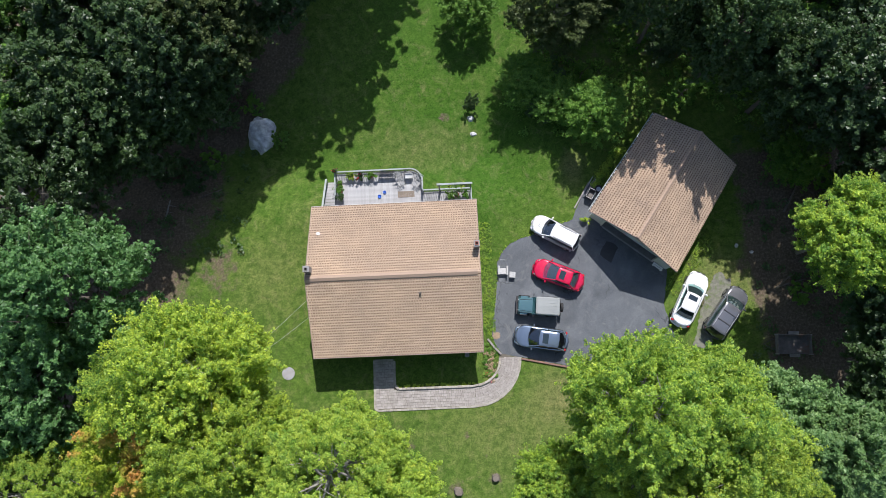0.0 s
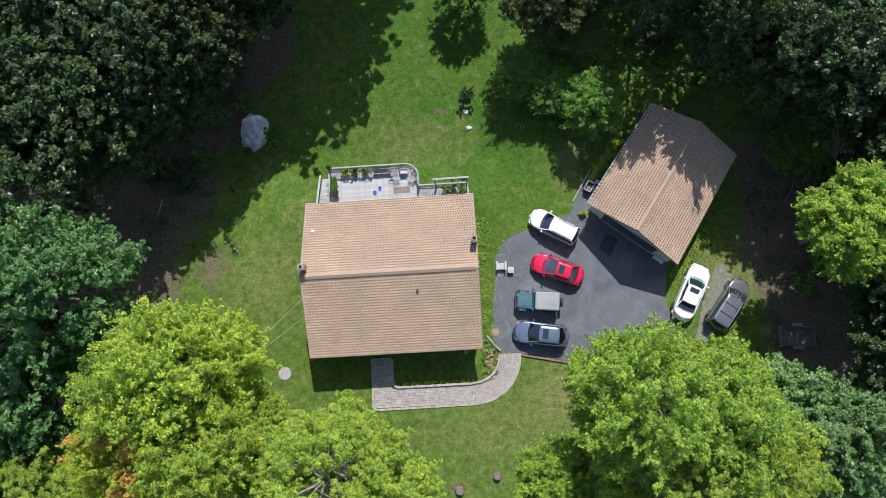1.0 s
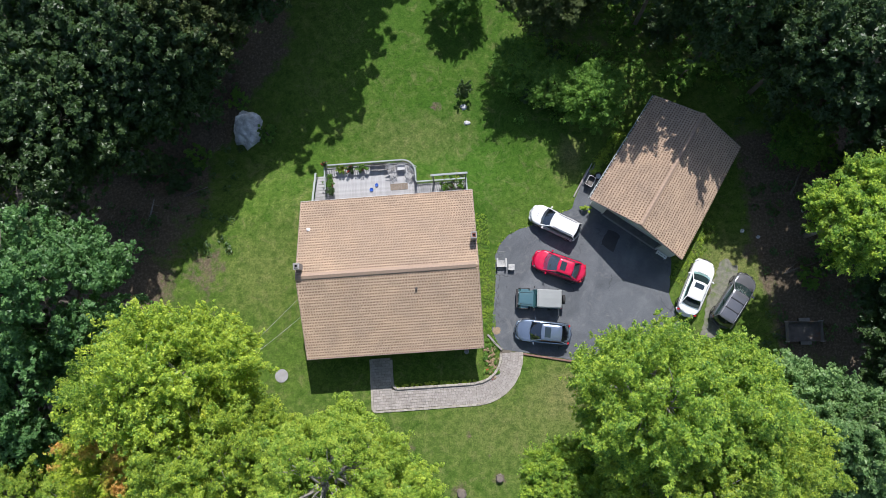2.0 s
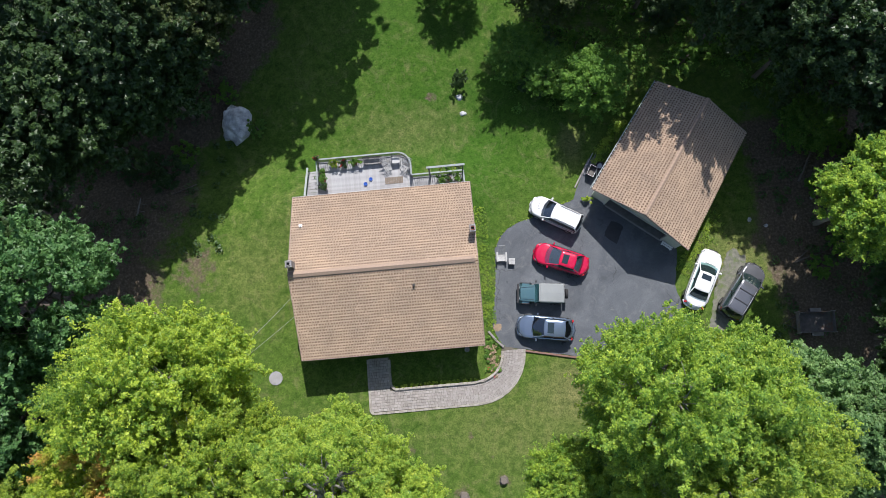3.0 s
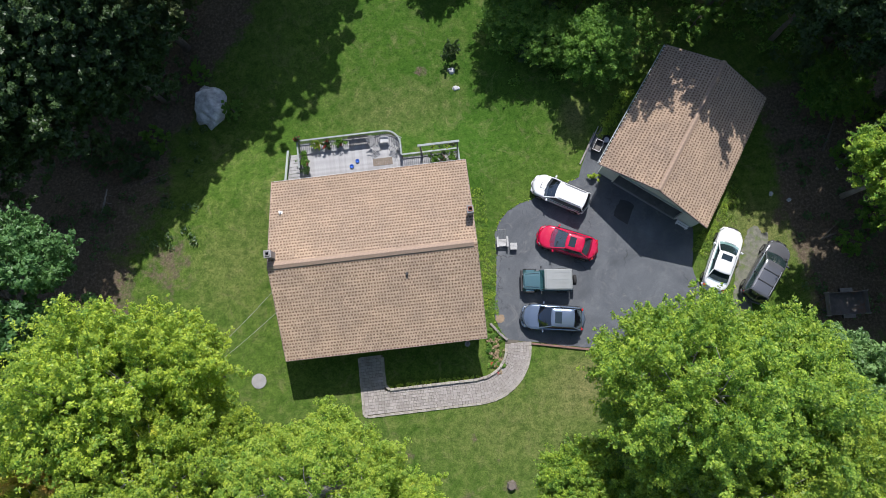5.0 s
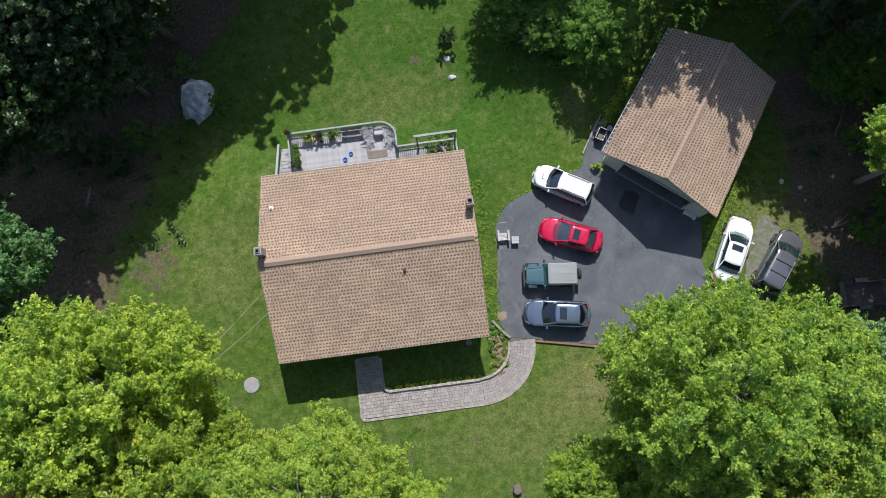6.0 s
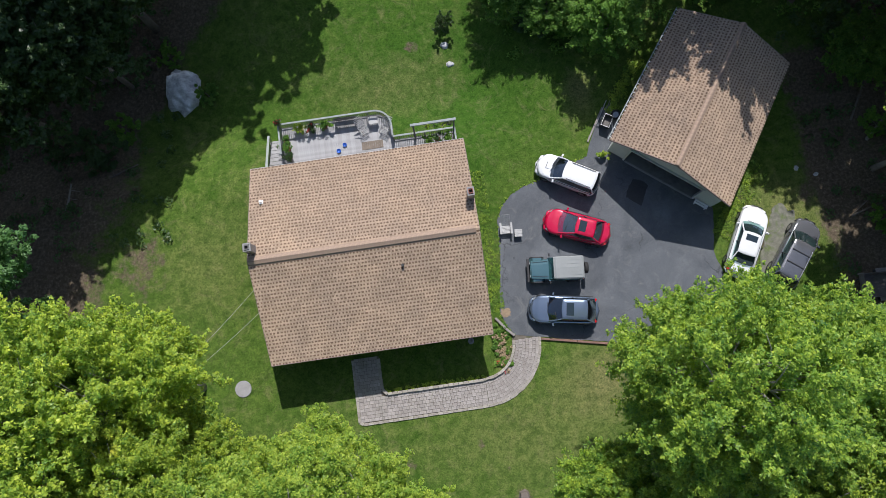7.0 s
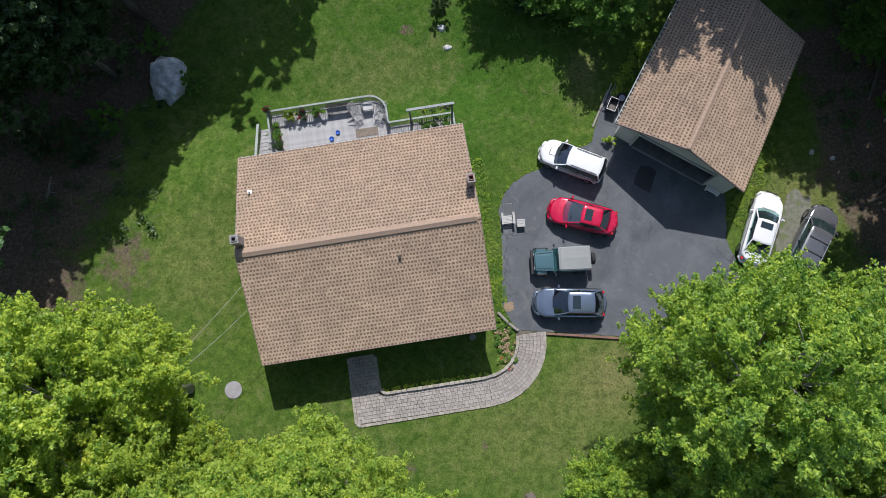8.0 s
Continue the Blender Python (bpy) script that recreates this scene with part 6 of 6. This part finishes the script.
def build_jeep(m):
    t = thing("off_road_car", "dark green off-road car with grey hardtop and spare wheel", "car", m, group="parked cars")
    L, W = 3.62, 1.5
    g = Geo()
    x0, x1, cowl = -1.72, 1.72, 0.5
    g.box(cowl - x0, W, 0.62, pose((x0 + cowl) / 2, 0, 0.78), bevel=0.04)
    part("body", g, "teal_car", t)
    g = Geo()
    rows = []
    for i in range(6):
        k = i / 5
        x = cowl - 0.02 + (1.62 - cowl) * k
        w = 0.66 - 0.09 * k
        z = 1.13 - 0.06 * k
        half = [(w, 0.55), (w, z - 0.06), (w - 0.06, z), (w * 0.5, z + 0.02), (0, z + 0.025)]
        rows.append([(x, a, b) for a, b in half] + [(x, -a, b) for a, b in half[-2::-1]])
    g.loft(rows)
    part("bonnet", g, "teal_car", t, smooth=False)
    g = Geo()
    g.box(0.05, 1.1, 0.5, pose(1.64, 0, 0.8), bevel=0.02)
    part("grille", g, "teal_car", t)
    g = Geo()
    g.box(0.16, 1.5, 0.14, pose(1.75, 0, 0.58), bevel=0.02)
    part("front_bumper", g, "black", t)
    g = Geo()
    g.box(0.12, 1.5, 0.12, pose(-1.82, 0, 0.58), bevel=0.02)
    part("rear_bumper", g, "black", t)
    for s in (-1, 1):
        for xc, ln in ((1.18, 0.95), (-1.15, 0.9)):
            g = Geo()
            pts = [(xc - ln / 2, s * 0.74, 0.55), (xc - ln * 0.3, s * 0.74, 0.86), (xc + ln * 0.3, s * 0.74, 0.9), (xc + ln / 2, s * 0.74, 0.66)]
            rows = [[(x, y - s * 0.16, z), (x, y + s * 0.1, z), (x, y + s * 0.1, z - 0.05), (x, y - s * 0.16, z - 0.05)] for x, y, z in pts]
            g.loft(rows)
            part("fender_flare", g, "black", t)
            if xc > 0:
                # the painted wing between bonnet and flare
                g = Geo()
                g.loft([[(x, s * 0.52, z + 0.02), (x, s * 0.76, z + 0.012), (x, s * 0.76, z - 0.1), (x, s * 0.52, z - 0.1)] for x, y, z in pts])
                part("front_wing", g, "teal_car", t)
            wheel(t, xc, s * 0.7, 0.37, 0.24)
        g = Geo()
        g.tube([(1.655, s * 0.42, 0.9), (1.69, s * 0.42, 0.9)], 0.09, 12)
        part("headlamp", g, "lamp", t)
        g = Geo()
        g.box(0.06, 0.1, 0.16, pose(-1.74, s * 0.68, 0.85))
        part("tail_lamp", g, "tail", t)
        g = Geo()
        g.box(0.08, 0.18, 0.16, pose(0.42, s * 0.9, 1.2), bevel=0.02)
        part("mirror", g, "black", t)
        g = Geo()
        g.loft([[(0.42, s * 0.735, 1.08), (0.2, s * 0.66, 1.62), (-0.42, s * 0.66, 1.62), (-0.42, s * 0.735, 1.08)], [(0.42, s * 0.715, 1.08), (0.2, s * 0.64, 1.62), (-0.42, s * 0.64, 1.62), (-0.42, s * 0.715, 1.08)]])
        part("side_window", g, "green_glass", t)
    g = Geo()
    a, b = [(0.5, -0.7, 1.1), (0.5, 0.7, 1.1), (0.22, 0.64, 1.64), (0.22, -0.64, 1.64)], None
    g.face(a)
    ws = part("windshield", g, "green_glass", t)
    g = Geo()
    for p, q in zip(a, a[1:] + a[:1]):
        g.tube([p, q], 0.035, 6)
    part("windshield_frame", g, "teal_car", ws)
    g = Geo()
    rows = []
    for x, w, z in ((-1.7, 0.70, 1.66), (-1.6, 0.71, 1.72), (0.1, 0.70, 1.74), (0.24, 0.67, 1.69)):
        half = [(w + 0.03, 1.56 if x > -0.4 else 1.56), (w + 0.02, z - 0.06), (w - 0.05, z), (0, z + 0.02)]
        rows.append([(x, p, q) for p, q in half] + [(x, -p, q) for p, q in half[-2::-1]])
    g.loft(rows)
    top = part("hardtop", g, "hardtop", t, "pale grey hardtop with ribs")
    for y in (-0.48, -0.24, 0.0, 0.24, 0.48):
        g = Geo()
        g.box(1.55, 0.025, 0.014, pose(-0.75, y, 1.752 - 0.02 * (abs(y) / 0.6)))
        part("rib", g, "hardtop", top)
    g = Geo()
    g.box(1.26, 1.4, 0.5, pose(-1.06, 0, 1.33), bevel=0.02)
    part("cargo_side", g, "hardtop", t)
    for s in (-1, 1):
        g = Geo()
        g.box(0.95, 0.012, 0.34, pose(-1.06, s * 0.704, 1.34))
        part("quarter_window", g, "glass", t)
    for s in (-1, 1):
        g = Geo()
        g.tube([(0.55, s * 0.5, 1.17), (1.55, s * 0.44, 1.12)], 0.012, 4)
        part("bonnet_edge", g, "black", t)
    sp = wheel(t, 0, 0.001, 0.37, 0.22)
    sp.name = "spare_wheel"
    sp.matrix_basis = pose(-1.94, 0, 1.0, 0, 0, 90)


build_jeep(pose(7.86, -2.45, 0.035, 0, 0, 174))


# ---- loose things ----
def slatted_lounge(m):
    t = thing("garden_chair", "weathered grey slatted garden chair on the asphalt", "chair", m)
    for i in range(6):
        g = Geo()
        g.box(0.56, 0.075, 0.02, pose(0, -0.28 + i * 0.09, 0.36 - i * 0.018, -11), bevel=0.004)
        part("seat_slat", g, "chair_paint", t)
    for i in range(6):
        g = Geo()
        g.box(0.085, 0.82, 0.02, pose(-0.235 + i * 0.094, 0.56, 0.54, 42), bevel=0.004)
        part("back_slat", g, "chair_paint", t)
    for s in (-1, 1):
        g = Geo()
        g.box(0.14, 0.75, 0.025, pose(s * 0.35, 0.0, 0.56), bevel=0.006)
        part("armrest", g, "chair_paint", t)
        for y in (-0.3, 0.3):
            g = Geo()
            g.box(0.09, 0.03, 0.55, pose(s * 0.34, y, 0.275))
            part("leg", g, "chair_paint", t)


slatted_lounge(pose(5.13, 0.72, 0.035, 0, 0, -4))


def build_stool():
    t = thing("footstool", "weathered grey slatted footstool on the asphalt", "stool", pose(5.9, 0.32, 0.035, 0, 0, -6))
    for i in range(5):
        g = Geo()
        g.box(0.5, 0.09, 0.022, pose(0, -0.2 + i * 0.1, 0.4), bevel=0.004)
        part("slat", g, "chair_paint", t)
    for x in (-0.2, 0.2):
        for y in (-0.18, 0.18):
            g = Geo()
            g.box(0.05, 0.05, 0.39, pose(x, y, 0.195))
            part("leg", g, "chair_paint", t)


build_stool()


def rock_geo(sx, sy, sz, seed, detail=4, rough=0.3):
    bm = bmesh.new()
    bmesh.ops.create_icosphere(bm, subdivisions=detail, radius=1)
    for v in bm.verts:
        n = noise.fractal(v.co * 1.3 + Vector((seed, 0, 0)), 1.0, 2.0, 5)
        v.co *= 1 + rough * n
        v.co = Vector((v.co.x * sx, v.co.y * sy, max(-0.35, v.co.z) * sz))
    me = bpy.data.meshes.new("rock")
    bm.to_mesh(me)
    bm.free()
    me.materials.append(M["rock"])
    me.polygons.foreach_set("use_smooth", [True] * len(me.polygons))
    return me


def rock(name, label, x, y, sx, sy, sz, seed, turn=0, detail=4):
    ob = new(name, rock_geo(sx, sy, sz, seed, detail))
    ob.matrix_basis = pose(x, y, ground_z(x, y) + 0.02, 0, 0, turn)
    tagged(ob, label, "rock")


rock("boulder", "large pale grey boulder at the edge of the woods", -16.3, 14.6, 1.25, 1.75, 1.05, 4, 8, 5)
rock("lawn_stone", "small flat grey stone in the lawn", 3.2, 13.45, 0.3, 0.2, 0.14, 9, 0, 3)
rock("lawn_stone", "small grey stone beside the shrub", 3.0, 14.9, 0.3, 0.28, 0.2, 12, 0, 3)
rock("woodland_stone", "pale grey stone on the woodland floor", 26.2, 1.4, 0.17, 0.13, 0.1, 15, 20, 3)
rock("woodland_stone", "grey stone on the woodland floor", 25.0, 2.0, 0.18, 0.15, 0.1, 18, 50, 3)
plant("bush_dark", 3.1, 16.2, 0.45, 0.55, 0.4)
plant("bush", -14.4, 13.9, 0.6, 0.4, 1.4)
plant("bush", -17.0, 17.3, 0.7, 0.4, 2.4)


def build_cover():
    g = Geo()
    n = 28
    ring = lambda k, z: [(k * math.cos(2 * math.pi * i / n), k * math.sin(2 * math.pi * i / n), z) for i in range(n)]
    g.loft([ring(0.54, -0.1), ring(0.54, 0.04), ring(0.515, 0.06), ring(0.05, 0.065)])
    solo("septic_cover", g, "concrete", "round grey concrete cover set in the lawn", "cover", pose(-13.43, -7.2, 0.0))


build_cover()


def stump(x, y, r, h, seed):
    t = thing("tree_stump", "cut tree stump in a ring of bare soil", "stump", pose(x, y, ground_z(x, y)), group="stumps")
    g = Geo()
    n = 18
    rr = random.Random(seed)
    wob = [1 + rr.uniform(-0.12, 0.12) for _ in range(n)]
    ring = lambda k, z: [(k * wob[i] * math.cos(2 * math.pi * i / n), k * wob[i] * math.sin(2 * math.pi * i / n), z) for i in range(n)]
    g.loft([ring(r * 1.5, -0.1), ring(r * 1.15, 0.08), ring(r, h)])
    part("bark", g, "bark", t)
    g = Geo()
    g.loft([ring(r * 0.93, h + 0.002), ring(r * 0.9, h + 0.012), ring(r * 0.1, h + 0.014)])
    part("cut_face", g, "bark", t)


stump(3.66, -16.3, 0.26, 0.42, 3)
stump(0.56, -17.3, 0.3, 0.35, 4)


def build_trailer():
    t = thing("utility_trailer", "old dark open utility trailer parked among trees", "trailer", pose(28.5, -6.45, ground_z(28.5, -6.5), 0, 0, -3))
    g = Geo()
    g.box(2.7, 1.55, 0.06, pose(0, 0, 0.55))
    part("floor", g, "cargo", t)
    for y in (-0.77, 0.77):
        g = Geo()
        g.box(2.7, 0.05, 0.5, pose(0, y, 0.83), bevel=0.01)
        part("side_panel", g, "cargo", t)
    for x in (-1.33, 1.33):
        g = Geo()
        g.box(0.05, 1.49, 0.5, pose(x, 0, 0.83), bevel=0.01)
        part("end_panel", g, "cargo", t)
    for x in (-1.36, 1.36):
        for y in (-0.8, 0.8):
            g = Geo()
            g.box(0.09, 0.07, 0.62, pose(x, y, 0.81))
            part("corner_post", g, "timber_grey", t)
    for y in (-0.92, 0.92):
        wheel(t, 0.1, y, 0.33, 0.2, "steel")
        g = Geo()
        g.box(0.85, 0.26, 0.04, pose(0.1, y, 0.72), bevel=0.01)
        part("mudguard", g, "timber_grey", t)
    g = Geo()
    g.tube([(-1.35, 0.5, 0.5), (-2.3, 0, 0.45), (-1.35, -0.5, 0.5)], 0.04, 6)
    part("drawbar", g, "black", t)


build_trailer()


def build_side_yard():
    # tyre, bin and poles beside the garage
    g = Geo()
    n = 22
    prof = [(0.2, 0.02), (0.3, 0.0), (0.34, 0.06), (0.34, 0.15), (0.3, 0.21), (0.2, 0.19)]
    g.loft([[(k * math.cos(2 * math.pi * i / n), k * math.sin(2 * math.pi * i / n), z) for i in range(n)] for k, z in prof], caps=False)
    t = thing("spare_tyre", "old black tyre on a steel rim leaning by the garage", "tyre", pose(13.75, 7.45, 0.12, 20, -18, 0))
    part("tyre", g, "rubber", t, smooth=True)
    g = Geo()
    g.loft([[(k * math.cos(2 * math.pi * i / n), k * math.sin(2 * math.pi * i / n), z) for i in range(n)] for k, z in ((0.21, 0.19), (0.17, 0.12), (0.06, 0.14))])
    part("rim", g, "alloy", t)
    t = thing("garden_cart", "dark open metal cart standing by the garage", "cart", pose(12.95, 6.95, 0.035, 0, 0, 58))
    for sx, sy, ox, oy in ((0.85, 0.03, 0, 0.27), (0.85, 0.03, 0, -0.27), (0.03, 0.51, 0.41, 0), (0.03, 0.51, -0.41, 0)):
        g = Geo()
        g.box(sx, sy, 0.4, pose(ox, oy, 0.45))
        part("side_panel", g, "plastic", t)
    g = Geo()
    g.box(0.8, 0.5, 0.03, pose(0, 0, 0.26))
    part("floor", g, "cargo", t)
    g = Geo()
    for a, b in (((-0.42, -0.28, 0.65), (0.42, -0.28, 0.65)), ((0.42, -0.28, 0.65), (0.42, 0.28, 0.65)), ((0.42, 0.28, 0.65), (-0.42, 0.28, 0.65)), ((-0.42, 0.28, 0.65), (-0.42, -0.28, 0.65))):
        g.tube([a, b], 0.02, 6)
    part("rim_tube", g, "steel", t)
    for y in (-0.3, 0.3):
        wheel(t, -0.2, y, 0.16, 0.06, "steel")
    for x in (0.25,):
        g = Geo()
        g.box(0.05, 0.4, 0.25, pose(x, 0, 0.125))
        part("leg", g, "black", t)
    for (ax, ay, az), (bx, by, bz), mt in (((13.35, 6.45, 0.06), (13.55, 8.3, 0.08), "pipe"), ((12.35, 7.0, 0.05), (13.3, 8.55, 0.07), "steel"), ((12.6, 7.0, 0.06), (13.55, 8.5, 0.08), "timber_grey")):
        g = Geo()
        g.tube([(ax, ay, az), (bx, by, bz)], 0.03, 7)
        solo("metal_pole", g, mt, "long pole lying on the asphalt by the garage", "pole", group="poles by the garage")
    t = thing("potted_plant", "small leafy plant at the garage corner", "plant", pose(12.35, 4.75, 0.035))
    g = Geo()
    g.tube([(0, 0, 0), (0, 0, 0.22)], [0.12, 0.17], 12)
    part("pot", g, "concrete", t)
    r = np.random.default_rng(3)
    part("foliage", leaf_mesh("foliage", r.normal(size=(14, 3)) * 0.13 + np.array([0, 0, 0.38]), np.full(14, 0.12), 22, 0.09, "leaf_maple", 3), None, t)
    # pale bench at the door post
    p = g_c[1] - g_d * 0.68 + g_n * 0.25
    t = thing("low_bench", "low white bench against the garage front", "bench", Matrix.Translation(p + Vector((0, 0, 0.035))) @ Matrix.Rotation(math.atan2(g_d.y, g_d.x), 4, "Z"))
    for y in (-0.08, 0.08):
        g = Geo()
        g.box(0.95, 0.13, 0.03, pose(0, y, 0.3), bevel=0.006)
        part("seat_board", g, "trim", t)
    for x in (-0.38, 0.38):
        g = Geo()
        g.box(0.05, 0.3, 0.28, pose(x, 0, 0.14))
        part("leg", g, "trim", t)


build_side_yard()

# pale pot by the front wall
g = Geo()
n = 16
g.loft([[(k * math.cos(2 * math.pi * i / n), k * math.sin(2 * math.pi * i / n), z) for i in range(n)] for k, z in ((0.13, 0), (0.2, 0.2), (0.19, 0.34), (0.14, 0.36), (0.1, 0.25))])
solo("garden_urn", g, "concrete", "pale round garden urn by the front wall", "urn", pose(1.75, -6.25, 0), smooth=True)

# sand left on the asphalt
g = Geo()
rp = random.Random(9)
ring = [(0.36 * (1 + rp.uniform(-0.28, 0.28)) * math.cos(2 * math.pi * i / 26), 0.32 * (1 + rp.uniform(-0.28, 0.28)) * math.sin(2 * math.pi * i / 26)) for i in range(26)]
g.loft([[(x, y, 0) for x, y in ring], [(x * 0.8, y * 0.8, 0.012) for x, y in ring], [(x * 0.1, y * 0.1, 0.02) for x, y in ring]])
solo("sand_patch", g, "sand", "small tan sand patch on the asphalt", "sand", pose(4.3, -4.75, 0.036))

# red tub by the trailer
t = thing("plastic_tub", "small red plastic tub on the leaf litter", "tub", pose(27.65, -8.75, ground_z(27.65, -8.75)))
g = Geo()
n = 16
g.loft([[(k * math.cos(2 * math.pi * i / n), k * math.sin(2 * math.pi * i / n), z) for i in range(n)] for k, z in ((0.15, 0.0), (0.2, 0.26), (0.185, 0.26), (0.14, 0.03))])
part("body", g, "tail", t, smooth=True)
g = Geo()
g.loft([[(k * math.cos(2 * math.pi * i / n), k * math.sin(2 * math.pi * i / n), z) for i in range(n)] for k, z in ((0.2, 0.245), (0.22, 0.25), (0.22, 0.275), (0.2, 0.28))], caps=False)
part("rim", g, "tail", t)

# bare gravel between the two cars on the grass
g = Geo()
ring = []
strip = [(20.6, -6.2), (22.0, -6.6), (22.9, -4.6), (23.6, -2.6), (24.3, -0.9), (23.1, -0.2), (22.2, -1.7), (21.5, -3.6)]
for (x0, y0), (x1, y1) in zip(strip, strip[1:] + strip[:1]):
    for i in range(12):
        k = i / 12
        x, y = x0 + (x1 - x0) * k, y0 + (y1 - y0) * k
        ring.append((x + 0.3 * noise.noise((x * 1.6, y * 1.6, 2)) + rp.uniform(-0.05, 0.05), y + 0.3 * noise.noise((x * 1.6, y * 1.6, 7)) + rp.uniform(-0.05, 0.05)))
g.prism(ring, -0.1, 0.02)
solo("gravel_strip", g, "gravel", "worn grey gravel strip in the grass", "gravel", kind="structure")

# thin, darker four-sided patch on the asphalt before the garage
g = Geo()
ring = []
stain = [(14.1, 2.95), (15.05, 2.33), (14.35, 1.0), (13.4, 1.72)]
for (x0, y0), (x1, y1) in zip(stain, stain[1:] + stain[:1]):
    for i in range(7):
        k = i / 7
        x, y = x0 + (x1 - x0) * k, y0 + (y1 - y0) * k
        ring.append((x + rp.uniform(-0.06, 0.06), y + rp.uniform(-0.06, 0.06)))
g.prism(ring, 0.03, 0.039)
solo("oil_stain", g, "oil", "dark patch on the asphalt before the garage", "stain")

# fallen logs and branches on the woodland floor
for x, y, L, r0, a, mt in ((29.2, -1.4, 2.6, 0.07, 14, "bark"), (28.8, -1.1, 2.2, 0.05, 35, "bark"), (31.5, 4.5, 4.0, 0.12, 40, "pale_bark"), (30.0, 6.0, 3.0, 0.09, 60, "bark"), (-24.5, 7.0, 3.0, 0.09, 75, "pale_bark"), (-21.0, 9.0, 2.6, 0.07, 20, "bark"), (14.6, -11.2, 3.2, 0.13, 8, "pale_bark")):
    g = Geo()
    d = Vector((math.cos(radians(a)), math.sin(radians(a)), 0))
    p = Vector((x, y, ground_z(x, y) + r0 * 0.8))
    g.tube([p - d * L / 2, p + Vector((0.05, 0.06, 0.02)), p + d * L / 2], [r0, r0 * 0.85, r0 * 0.55], 8)
    for k in (-0.2, 0.15, 0.35):
        s = p + d * L * k
        g.tube([s, s + Vector((-d.y, d.x, 0.35)) * (0.5 if k < 0 else -0.6)], [r0 * 0.35, r0 * 0.12], 5)
    solo("fallen_log", g, mt, "bare grey fallen log on the leaf litter", "log", group="fallen logs", smooth=True)

# service cables from the west gable to a tree
for (ax, ay, az), (bx, by, bz), sag in (((-10.2, -1.0, 4.9), (-17.2, -7.6, 8.0), 0.7), ((-10.2, -2.4, 4.3), (-17.2, -7.7, 7.4), 0.9)):
    g = Geo()
    pts = []
    for i in range(15):
        k = i / 14
        pts.append((ax + (bx - ax) * k, ay + (by - ay) * k, az + (bz - az) * k - sag * 4 * k * (1 - k)))
    g.tube(pts, 0.011, 5)
    solo("service_cable", g, "cable", "thin pale cable strung from the house gable", "cable", group="service cables")
